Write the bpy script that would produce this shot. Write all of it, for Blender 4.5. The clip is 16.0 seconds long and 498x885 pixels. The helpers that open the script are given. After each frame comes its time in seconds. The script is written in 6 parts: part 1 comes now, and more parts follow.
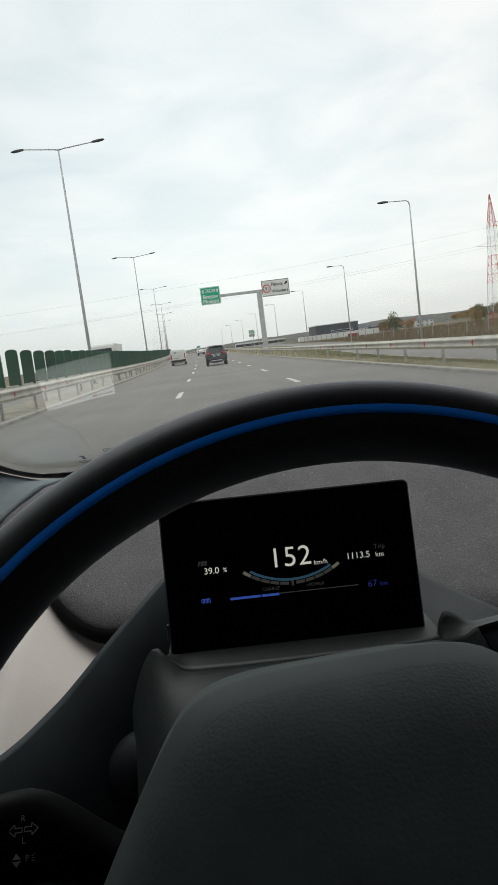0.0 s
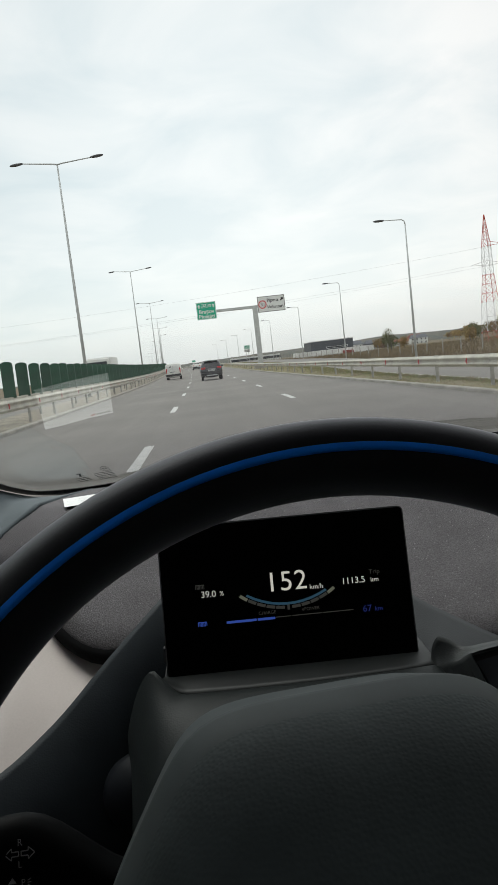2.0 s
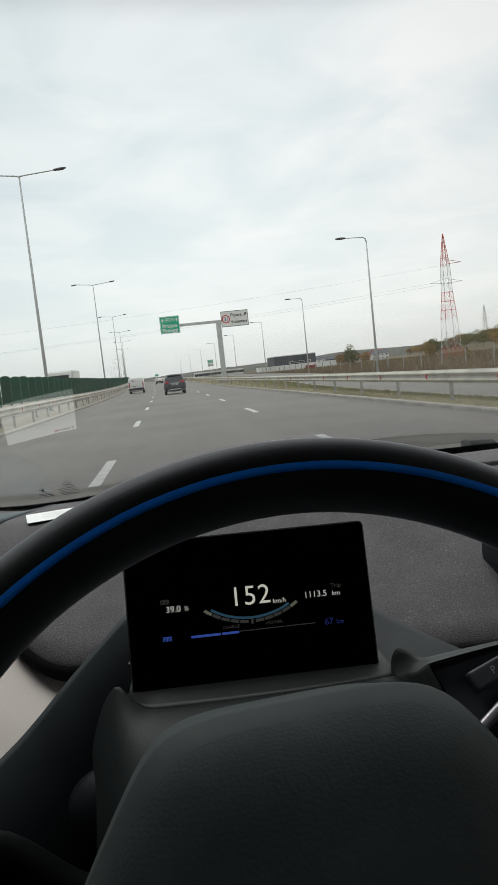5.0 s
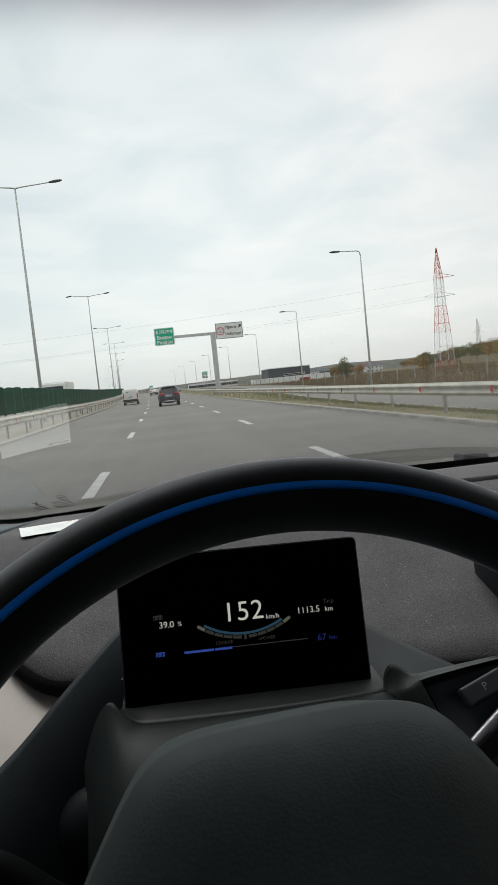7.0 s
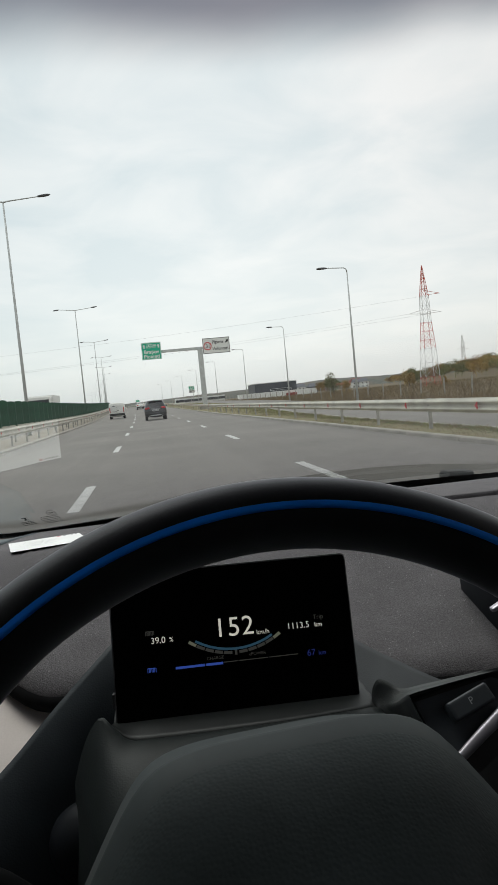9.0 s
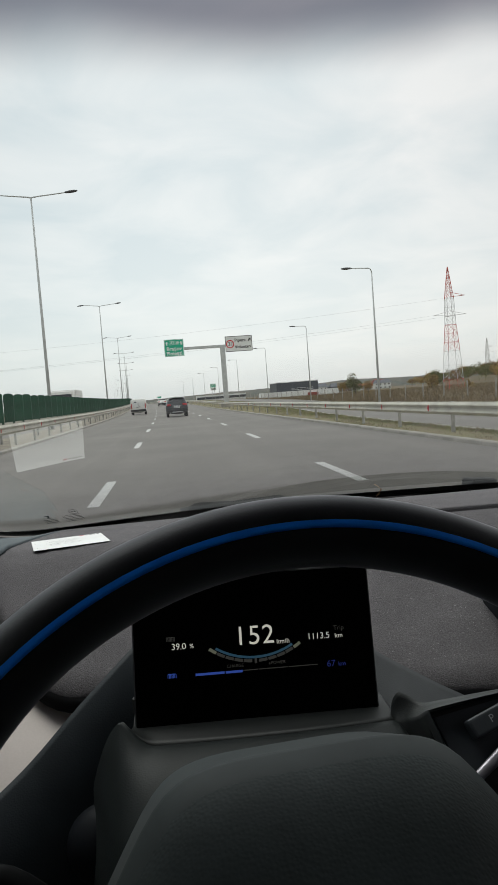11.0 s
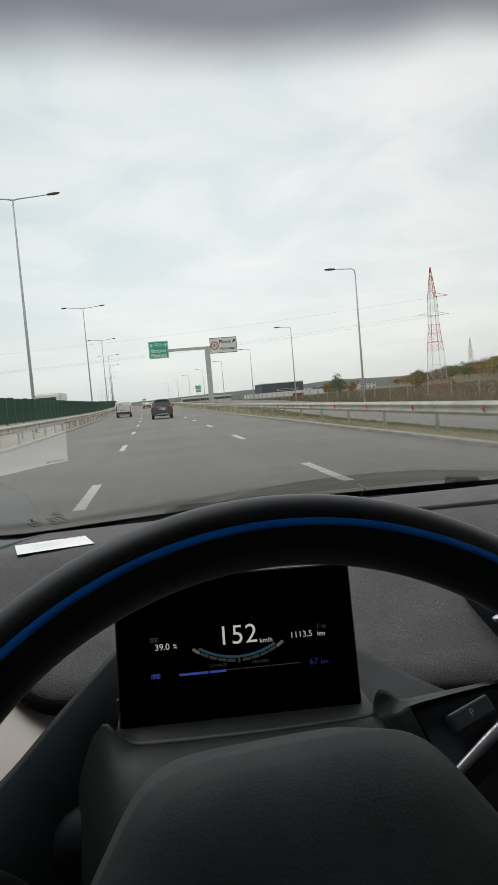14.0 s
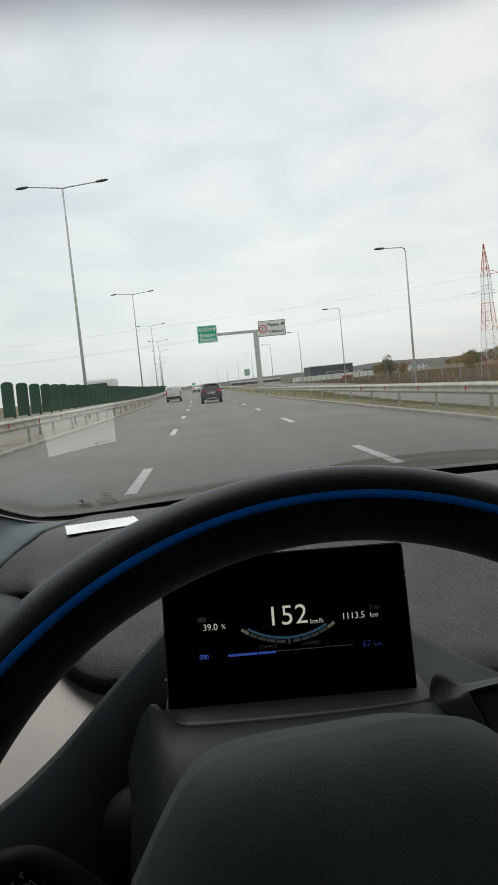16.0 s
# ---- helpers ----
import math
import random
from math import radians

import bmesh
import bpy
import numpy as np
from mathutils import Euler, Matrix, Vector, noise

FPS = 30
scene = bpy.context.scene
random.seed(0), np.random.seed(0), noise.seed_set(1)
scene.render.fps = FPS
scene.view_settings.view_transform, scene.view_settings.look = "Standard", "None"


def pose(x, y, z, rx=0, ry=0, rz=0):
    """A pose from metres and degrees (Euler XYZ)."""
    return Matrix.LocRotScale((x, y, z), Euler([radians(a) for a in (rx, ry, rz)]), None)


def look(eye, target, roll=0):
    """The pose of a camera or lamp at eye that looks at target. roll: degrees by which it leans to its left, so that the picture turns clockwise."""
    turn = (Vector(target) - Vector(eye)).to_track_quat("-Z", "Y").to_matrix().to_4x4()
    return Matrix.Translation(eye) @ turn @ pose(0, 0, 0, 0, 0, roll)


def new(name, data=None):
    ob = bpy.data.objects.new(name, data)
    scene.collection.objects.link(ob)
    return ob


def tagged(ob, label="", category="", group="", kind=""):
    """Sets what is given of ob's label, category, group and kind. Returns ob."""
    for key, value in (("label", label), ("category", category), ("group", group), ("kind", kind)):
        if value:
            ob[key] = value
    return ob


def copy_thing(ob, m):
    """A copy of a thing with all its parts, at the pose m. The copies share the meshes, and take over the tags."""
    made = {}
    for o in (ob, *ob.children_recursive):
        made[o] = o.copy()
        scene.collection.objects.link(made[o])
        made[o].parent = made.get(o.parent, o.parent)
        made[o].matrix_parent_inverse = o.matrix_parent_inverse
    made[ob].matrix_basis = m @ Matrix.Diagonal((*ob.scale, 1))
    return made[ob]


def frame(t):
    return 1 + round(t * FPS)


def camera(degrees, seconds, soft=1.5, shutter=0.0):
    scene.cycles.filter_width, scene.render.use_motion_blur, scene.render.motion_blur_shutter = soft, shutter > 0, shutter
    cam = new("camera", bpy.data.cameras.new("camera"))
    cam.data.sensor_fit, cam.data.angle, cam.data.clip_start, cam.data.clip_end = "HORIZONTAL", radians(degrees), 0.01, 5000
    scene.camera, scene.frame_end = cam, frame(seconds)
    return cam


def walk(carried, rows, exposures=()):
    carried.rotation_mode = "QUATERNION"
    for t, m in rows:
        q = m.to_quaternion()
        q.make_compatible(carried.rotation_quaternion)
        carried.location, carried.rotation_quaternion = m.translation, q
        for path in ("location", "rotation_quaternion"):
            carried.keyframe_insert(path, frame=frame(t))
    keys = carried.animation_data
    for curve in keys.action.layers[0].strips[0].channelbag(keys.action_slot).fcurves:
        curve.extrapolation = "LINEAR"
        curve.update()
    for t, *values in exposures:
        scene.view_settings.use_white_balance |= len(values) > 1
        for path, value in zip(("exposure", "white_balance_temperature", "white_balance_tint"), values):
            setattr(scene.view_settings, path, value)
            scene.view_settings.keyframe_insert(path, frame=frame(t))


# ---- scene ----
# The car stands on a motorway; the camera is held inside it, above the steering wheel.
PATH = [
    (0, (0.0074, 0.0224, 1.3093), (0.0774, 2.0029, 1.0395), -7.34),
    (0.5, (0.0052, 0.0206, 1.3098), (0.1304, 1.9950, 1.0167), -7.51),
    (1, (0.0085, 0.0189, 1.3086), (0.0962, 1.9991, 1.0419), -7.61),
    (1.5, (0.0090, 0.0168, 1.3117), (0.1101, 1.9977, 1.0551), -7.47),
    (2, (0.0053, 0.0162, 1.3174), (0.0973, 2.0008, 1.0875), -6.57),
    (2.5, (0.0043, 0.0132, 1.3186), (0.0973, 1.9994, 1.1031), -6.61),
    (3, (0.0082, 0.0032, 1.3175), (0.2265, 1.9839, 1.1468), -6.31),
    (3.5, (0.0022, 0.0036, 1.3247), (0.1985, 1.9887, 1.1809), -5.66),
    (4, (0.0058, 0.0075, 1.3185), (0.1886, 1.9870, 1.0997), -6.36),
    (6.5, (0.0013, 0.0033, 1.3242), (0.2249, 1.9836, 1.1560), -5.70),
    (7, (0.0044, 0.0031, 1.3237), (0.2250, 1.9836, 1.1538), -5.93),
    (7.5, (0.0071, 0.0013, 1.3193), (0.2497, 1.9782, 1.1378), -6.61),
    (8, (-0.0010, -0.0120, 1.3335), (0.2769, 1.9663, 1.2381), -5.58),
    (8.5, (0.0049, -0.0112, 1.3254), (0.2931, 1.9633, 1.1896), -6.24),
    (9, (-0.0000, -0.0054, 1.3270), (0.2632, 1.9728, 1.1950), -5.53),
    (11.5, (-0.0026, -0.0056, 1.3351), (0.1958, 1.9801, 1.2027), -4.50),
    (12, (-0.0014, -0.0036, 1.3334), (0.1919, 1.9825, 1.1987), -4.90),
    (12.5, (0.0002, -0.0022, 1.3333), (0.1830, 1.9851, 1.2006), -4.73),
    (13, (0.0060, -0.0046, 1.3288), (0.2380, 1.9756, 1.1717), -5.81),
    (13.5, (0.0076, 0.0021, 1.3229), (0.2484, 1.9810, 1.1612), -6.77),
    (14, (0.0003, -0.0093, 1.3341), (0.2467, 1.9711, 1.2035), -4.86),
    (14.5, (0.0039, -0.0071, 1.3341), (0.2138, 1.9744, 1.1619), -5.29),
    (15, (0.0004, -0.0072, 1.3337), (0.1756, 1.9801, 1.1933), -4.60),
    (15.5, (0.0056, 0.0050, 1.3275), (0.1432, 1.9918, 1.1449), -5.91),
    (16, (0.0024, 0.0069, 1.3272), (0.1050, 1.9975, 1.1626), -5.68),
]
cam = camera(39.0, 16.0)
walk(cam, [(t, look(eye, target, roll)) for t, eye, target, roll in PATH], exposures=((0.0, 0.10), (1.6, 0.11), (2.5, 0.05), (3.5, 0.0), (8.0, 0.0), (12.0, -0.06), (16.0, -0.06)))

# ---- sky, sun, exposure ----
scene.view_settings.exposure = 0.0
world = bpy.data.worlds.new("overcast_sky")
scene.world = world
world.use_nodes = True
wn, wl = world.node_tree.nodes, world.node_tree.links
wn.clear()
SUN_EL, SUN_AZ = radians(66), radians(-25)
w_out = wn.new("ShaderNodeOutputWorld")
w_bg = wn.new("ShaderNodeBackground")
w_sky = wn.new("ShaderNodeTexSky")
w_sky.sky_type, w_sky.sun_disc = "NISHITA", False
w_sky.sun_elevation, w_sky.sun_rotation = SUN_EL, SUN_AZ
w_sky.air_density, w_sky.dust_density = 1.0, 3.0
w_co = wn.new("ShaderNodeTexCoord")
# project the direction onto a flat cloud deck
w_sep = wn.new("ShaderNodeSeparateXYZ")
wl.new(w_co.outputs["Generated"], w_sep.inputs[0])
w_h = wn.new("ShaderNodeMath"); w_h.operation = "MAXIMUM"; w_h.inputs[1].default_value = 0.0
wl.new(w_sep.outputs["Z"], w_h.inputs[0])
w_add = wn.new("ShaderNodeMath"); w_add.operation = "ADD"; w_add.inputs[1].default_value = 0.16
wl.new(w_h.outputs[0], w_add.inputs[0])
w_dx = wn.new("ShaderNodeMath"); w_dx.operation = "DIVIDE"
w_dy = wn.new("ShaderNodeMath"); w_dy.operation = "DIVIDE"
wl.new(w_sep.outputs["X"], w_dx.inputs[0]); wl.new(w_add.outputs[0], w_dx.inputs[1])
wl.new(w_sep.outputs["Y"], w_dy.inputs[0]); wl.new(w_add.outputs[0], w_dy.inputs[1])
w_xyz = wn.new("ShaderNodeCombineXYZ")
wl.new(w_dx.outputs[0], w_xyz.inputs[0]); wl.new(w_dy.outputs[0], w_xyz.inputs[1])
w_n1 = wn.new("ShaderNodeTexNoise")
w_n1.inputs["Scale"].default_value = 2.0
w_n1.inputs["Detail"].default_value = 7.0
w_n1.inputs["Roughness"].default_value = 0.52
w_n1.inputs["Distortion"].default_value = 0.5
wl.new(w_xyz.outputs[0], w_n1.inputs["Vector"])
w_ramp = wn.new("ShaderNodeValToRGB")
w_ramp.color_ramp.elements[0].position, w_ramp.color_ramp.elements[0].color = 0.36, (0.792, 0.822, 0.840, 1)
w_ramp.color_ramp.elements[1].position, w_ramp.color_ramp.elements[1].color = 0.66, (0.998, 0.962, 0.952, 1)
wl.new(w_n1.outputs["Fac"], w_ramp.inputs[0])
w_mix = wn.new("ShaderNodeMix"); w_mix.data_type = "RGBA"; w_mix.blend_type = "ADD"
w_mix.inputs[0].default_value = 0.02
# a paler haze low down; the deck bright ahead, dimmed off-axis like lens vignetting, lifted behind
w_haze = wn.new("ShaderNodeMapRange"); w_haze.interpolation_type = "SMOOTHSTEP"
w_haze.inputs["From Min"].default_value, w_haze.inputs["From Max"].default_value = 0.0, 0.30
w_haze.inputs["To Min"].default_value, w_haze.inputs["To Max"].default_value = 0.75, 0.0
wl.new(w_h.outputs[0], w_haze.inputs["Value"])
w_low = wn.new("ShaderNodeMix"); w_low.data_type = "RGBA"
w_low.inputs[7].default_value = (0.968, 0.962, 0.967, 1)
wl.new(w_haze.outputs[0], w_low.inputs[0]); wl.new(w_ramp.outputs[0], w_low.inputs[6])
w_dot = wn.new("ShaderNodeVectorMath"); w_dot.operation = "DOT_PRODUCT"
w_dot.inputs[1].default_value = Vector((0.15, 0.94, 0.20)).normalized()
wl.new(w_co.outputs["Generated"], w_dot.inputs[0])
w_half = wn.new("ShaderNodeMath"); w_half.operation = "MULTIPLY_ADD"
w_half.inputs[1].default_value, w_half.inputs[2].default_value = 0.5, 0.5
wl.new(w_dot.outputs["Value"], w_half.inputs[0])
w_lobe = wn.new("ShaderNodeValToRGB")
w_lobe.color_ramp.interpolation = "B_SPLINE"
for e_, (at_, v_) in zip((w_lobe.color_ramp.elements[0], w_lobe.color_ramp.elements[1], w_lobe.color_ramp.elements.new(0.6), w_lobe.color_ramp.elements.new(0.94)), ((0.0, 1.25), (1.0, 1.24), (0.6, 1.06), (0.94, 0.72))):
    e_.position, e_.color = at_, (v_, v_, v_, 1)
wl.new(w_half.outputs[0], w_lobe.inputs[0])
w_shape = wn.new("ShaderNodeMix"); w_shape.data_type = "RGBA"; w_shape.blend_type = "MULTIPLY"
w_shape.inputs[0].default_value = 1.0
wl.new(w_low.outputs[2], w_shape.inputs[6]); wl.new(w_lobe.outputs[0], w_shape.inputs[7])
w_side = wn.new("ShaderNodeMapRange")
w_side.inputs["From Min"].default_value, w_side.inputs["From Max"].default_value = -0.25, 0.35
wl.new(w_sep.outputs["X"], w_side.inputs["Value"])
w_tint = wn.new("ShaderNodeMix"); w_tint.data_type = "RGBA"
w_tint.inputs[6].default_value, w_tint.inputs[7].default_value = (0.970, 1.0, 1.0, 1), (1.02, 1.0, 0.985, 1)
wl.new(w_side.outputs[0], w_tint.inputs[0])
w_warm = wn.new("ShaderNodeMix"); w_warm.data_type = "RGBA"; w_warm.blend_type = "MULTIPLY"
w_warm.inputs[0].default_value = 1.0
wl.new(w_shape.outputs[2], w_warm.inputs[6]); wl.new(w_tint.outputs[2], w_warm.inputs[7])
wl.new(w_warm.outputs[2], w_mix.inputs[6]); wl.new(w_sky.outputs[0], w_mix.inputs[7])
wl.new(w_mix.outputs[2], w_bg.inputs["Color"])
w_bg.inputs["Strength"].default_value = 0.96
wl.new(w_bg.outputs[0], w_out.inputs["Surface"])

sun = bpy.data.lights.new("sun", "SUN")
sun.energy, sun.angle, sun.color = 1.45, radians(36), (1.0, 0.97, 0.93)
sun_ob = new("sun", sun)
sun_ob.matrix_world = look((0, 0, 60), (0 - 60 * math.sin(SUN_AZ) / math.tan(SUN_EL), 0 - 60 * math.cos(SUN_AZ) / math.tan(SUN_EL), 0))

# ---- materials ----
def material(name, color, rough=0.6, metal=0.0, var=0.12, scale=8.0, bump=0.0, bump_scale=60.0, color2=None,
             island=0.0, obj_random=0.0, fine=0.0, fine_scale=300.0, emit=0.0, spec=0.5, bump_kind="noise", coat=0.0, dist=0.002, sheen=0.0):
    """A procedural surface: two scales of tone, optional relief, optional tone per piece."""
    m = bpy.data.materials.new(name)
    m.use_nodes = True
    n, l = m.node_tree.nodes, m.node_tree.links
    b = n["Principled BSDF"]
    co = n.new("ShaderNodeTexCoord")
    vec = co.outputs["Object"]
    noise1 = n.new("ShaderNodeTexNoise")
    noise1.inputs["Scale"].default_value = scale
    noise1.inputs["Detail"].default_value = 5.0
    l.new(vec, noise1.inputs["Vector"])
    mix = n.new("ShaderNodeMix"); mix.data_type = "RGBA"
    c = Vector(color)
    d = Vector(color2) if color2 else c * (1 - var * 1.6)
    e = c if color2 else c * (1 + var)
    mix.inputs[6].default_value = (*d, 1)
    mix.inputs[7].default_value = (*e, 1)
    ramp = n.new("ShaderNodeMapRange")
    ramp.inputs["From Min"].default_value, ramp.inputs["From Max"].default_value = 0.32, 0.68
    l.new(noise1.outputs["Fac"], ramp.inputs["Value"])
    l.new(ramp.outputs[0], mix.inputs[0])
    last = mix.outputs[2]
    if fine:
        noise2 = n.new("ShaderNodeTexNoise")
        noise2.inputs["Scale"].default_value = fine_scale
        noise2.inputs["Detail"].default_value = 3.0
        l.new(vec, noise2.inputs["Vector"])
        hsv = n.new("ShaderNodeHueSaturation")
        mr = n.new("ShaderNodeMapRange")
        mr.inputs["From Min"].default_value, mr.inputs["From Max"].default_value = 0.3, 0.7
        mr.inputs["To Min"].default_value, mr.inputs["To Max"].default_value = 1 - fine, 1 + fine
        l.new(noise2.outputs["Fac"], mr.inputs["Value"])
        l.new(mr.outputs[0], hsv.inputs["Value"])
        l.new(last, hsv.inputs["Color"])
        last = hsv.outputs["Color"]
    if island or obj_random:
        hsv = n.new("ShaderNodeHueSaturation")
        mr = n.new("ShaderNodeMapRange")
        k = island or obj_random
        mr.inputs["To Min"].default_value, mr.inputs["To Max"].default_value = 1 - k, 1 + k
        if island:
            src = n.new("ShaderNodeNewGeometry").outputs["Random Per Island"]
        else:
            src = n.new("ShaderNodeObjectInfo").outputs["Random"]
        l.new(src, mr.inputs["Value"])
        l.new(mr.outputs[0], hsv.inputs["Value"])
        l.new(last, hsv.inputs["Color"])
        last = hsv.outputs["Color"]
    l.new(last, b.inputs["Base Color"])
    b.inputs["Roughness"].default_value = rough
    b.inputs["Metallic"].default_value = metal
    b.inputs["Specular IOR Level"].default_value = spec
    b.inputs["Coat Weight"].default_value = coat
    b.inputs["Sheen Weight"].default_value = sheen
    b.inputs["Sheen Roughness"].default_value = 0.35
    b.inputs["Sheen Tint"].default_value = (0.93, 0.88, 1.0, 1)
    if emit:
        l.new(last, b.inputs["Emission Color"])
        b.inputs["Emission Strength"].default_value = emit
    if bump:
        if bump_kind == "cells":
            tex = n.new("ShaderNodeTexVoronoi")
            tex.inputs["Scale"].default_value = bump_scale
            tex.inputs["Randomness"].default_value = 0.75
            tex.feature = "SMOOTH_F1"
            tex.inputs["Smoothness"].default_value = 0.6
            l.new(vec, tex.inputs["Vector"])
            out = tex.outputs["Distance"]
        else:
            tex = n.new("ShaderNodeTexNoise")
            tex.inputs["Scale"].default_value = bump_scale
            tex.inputs["Detail"].default_value = 4.0
            l.new(vec, tex.inputs["Vector"])
            out = tex.outputs["Fac"]
        bp = n.new("ShaderNodeBump")
        bp.inputs["Strength"].default_value = bump
        bp.inputs["Distance"].default_value = dist
        l.new(out, bp.inputs["Height"])
        l.new(bp.outputs[0], b.inputs["Normal"])
    return m


def glowing(name, color, strength):
    m = bpy.data.materials.new(name)
    m.use_nodes = True
    b = m.node_tree.nodes["Principled BSDF"]
    b.inputs["Base Color"].default_value = (0.01, 0.01, 0.01, 1)
    b.inputs["Emission Color"].default_value = (*color, 1)
    b.inputs["Emission Strength"].default_value = strength
    return m


def pane_glass(name, base, tint=(1, 1, 1)):
    """A thin pane: clear straight through, mirror-like at a glance."""
    m = bpy.data.materials.new(name)
    m.use_nodes = True
    n, l = m.node_tree.nodes, m.node_tree.links
    n.clear()
    out = n.new("ShaderNodeOutputMaterial")
    clear = n.new("ShaderNodeBsdfTransparent")
    clear.inputs["Color"].default_value = (*tint, 1)
    gloss = n.new("ShaderNodeBsdfGlossy")
    gloss.inputs["Roughness"].default_value = 0.0
    lw = n.new("ShaderNodeLayerWeight")
    pw = n.new("ShaderNodeMath"); pw.operation = "POWER"; pw.inputs[1].default_value = 2.4
    l.new(lw.outputs["Facing"], pw.inputs[0])
    mr = n.new("ShaderNodeMapRange")
    mr.inputs["From Min"].default_value = 0.09
    mr.inputs["To Min"].default_value, mr.inputs["To Max"].default_value = base, 1.0
    l.new(pw.outputs[0], mr.inputs["Value"])
    mix = n.new("ShaderNodeMixShader")
    l.new(mr.outputs[0], mix.inputs[0])
    l.new(clear.outputs[0], mix.inputs[1])
    l.new(gloss.outputs[0], mix.inputs[2])
    l.new(mix.outputs[0], out.inputs[0])
    return m


VENT = material("black_vent_plastic", (0.009, 0.011, 0.015), 0.6, spec=0.25, var=0.1, scale=20)
ASPHALT = material("asphalt", (0.192, 0.179, 0.163), 0.85, var=0.10, scale=0.22, fine=0.07, fine_scale=9.0, bump=0.10, bump_scale=70, dist=0.003)


def worn_tracks(m):
    """Long faint streaks along the lanes, where the wheels run, over broad paler stretches."""
    n, l = m.node_tree.nodes, m.node_tree.links
    b = n["Principled BSDF"]
    old = b.inputs["Base Color"].links[0].from_socket
    co = n.new("ShaderNodeTexCoord")
    last = old
    for sx, sy, lo, hi in ((1.1, 0.004, 0.92, 1.07), (5.0, 0.03, 0.97, 1.03), (0.05, 0.01, 0.95, 1.05)):
        mp = n.new("ShaderNodeMapping")
        mp.inputs["Scale"].default_value = (sx, sy, 1.0)
        l.new(co.outputs["Object"], mp.inputs["Vector"])
        tex = n.new("ShaderNodeTexNoise")
        tex.inputs["Scale"].default_value, tex.inputs["Detail"].default_value = 1.0, 2.0
        l.new(mp.outputs[0], tex.inputs["Vector"])
        mr = n.new("ShaderNodeMapRange")
        mr.inputs["From Min"].default_value, mr.inputs["From Max"].default_value = 0.3, 0.7
        mr.inputs["To Min"].default_value, mr.inputs["To Max"].default_value = lo, hi
        l.new(tex.outputs["Fac"], mr.inputs["Value"])
        hsv = n.new("ShaderNodeHueSaturation")
        l.new(mr.outputs[0], hsv.inputs["Value"]); l.new(last, hsv.inputs["Color"])
        last = hsv.outputs["Color"]
    l.new(last, b.inputs["Base Color"])


worn_tracks(ASPHALT)
MARKING = material("road_marking_paint", (0.62, 0.62, 0.60), 0.7, var=0.12, scale=3.0, fine=0.12, fine_scale=30)
CONCRETE = material("kerb_concrete", (0.36, 0.34, 0.30), 0.9, var=0.18, scale=1.2, fine=0.15, fine_scale=25, bump=0.3, bump_scale=40)
SOIL = material("dry_field", (0.150, 0.104, 0.058), 0.95, color2=(0.098, 0.086, 0.042), scale=0.06, fine=0.35, fine_scale=1.2, bump=0.6, bump_scale=3, dist=0.1)
GALV = material("galvanised_steel", (0.47, 0.45, 0.385), 0.6, 0.0, var=0.14, scale=1.5, fine=0.08, fine_scale=20, obj_random=0.05)
POST_STEEL = material("weathered_post_steel", (0.33, 0.32, 0.29), 0.6, 0.3, var=0.2, scale=6.0, obj_random=0.2)
POLE = material("lamp_pole_steel", (0.48, 0.49, 0.48), 0.5, 0.1, var=0.1, scale=2.0)
LAMP_HEAD = material("lamp_head_grey", (0.09, 0.09, 0.095), 0.5, var=0.15, scale=5.0)
SLAT = material("dark_green_plastic", (0.010, 0.060, 0.030), 0.55, var=0.2, scale=2.0, obj_random=0.18)
REFLECTOR = material("red_reflector", (0.55, 0.02, 0.03), 0.3, var=0.1, scale=30)
FIELD_BRUSH = material("dead_brown_brush", (0.200, 0.148, 0.078), 0.95, island=0.35, var=0.25, scale=0.08)
SIGN_GREEN = material("sign_green_sheeting", (0.008, 0.40, 0.24), 0.4, var=0.05, scale=2.0)
SIGN_WHITE = material("sign_white_sheeting", (0.74, 0.74, 0.72), 0.45, var=0.05, scale=2.0)
SIGN_BLACK = material("sign_black_film", (0.015, 0.015, 0.015), 0.5, var=0.1)
SIGN_RED = material("sign_red_film", (0.55, 0.015, 0.02), 0.45, var=0.1)
SIGN_YELLOW = material("sign_orange_yellow", (0.80, 0.36, 0.01), 0.45, var=0.1)
PLASTER_WHITE = material("white_cladding", (0.72, 0.72, 0.70), 0.7, var=0.08, scale=0.2)
CLAD_DARK = material("dark_grey_cladding", (0.045, 0.05, 0.058), 0.6, var=0.12, scale=0.3)
ROOF_RED = material("red_roof_tiles", (0.27, 0.06, 0.045), 0.8, var=0.2, scale=0.8)
ROOF_GREY = material("grey_roof_tiles", (0.12, 0.125, 0.14), 0.8, var=0.2, scale=0.8)
DARK_WINDOW = material("dark_window_glass", (0.03, 0.035, 0.04), 0.1, var=0.1)
LEAF_MIX = [
    material("autumn_leaves_green", (0.137, 0.143, 0.047), 0.8, island=0.35, scale=0.3, var=0.2),
    material("autumn_leaves_ochre", (0.310, 0.205, 0.055), 0.8, island=0.35, scale=0.3, var=0.2),
    material("autumn_leaves_rust", (0.215, 0.122, 0.052), 0.8, island=0.35, scale=0.3, var=0.2)]
BARK = material("bark", (0.08, 0.06, 0.045), 0.95, var=0.3, scale=4)
GRASS_GREEN = material("verge_grass", (0.190, 0.205, 0.070), 0.9, island=0.4, var=0.25, scale=0.4)
VERGE_SOIL = material("grassy_verge_soil", (0.200, 0.195, 0.080), 0.95, color2=(0.215, 0.165, 0.095), scale=0.9, fine=0.35, fine_scale=12, bump=0.6, bump_scale=14, dist=0.03)
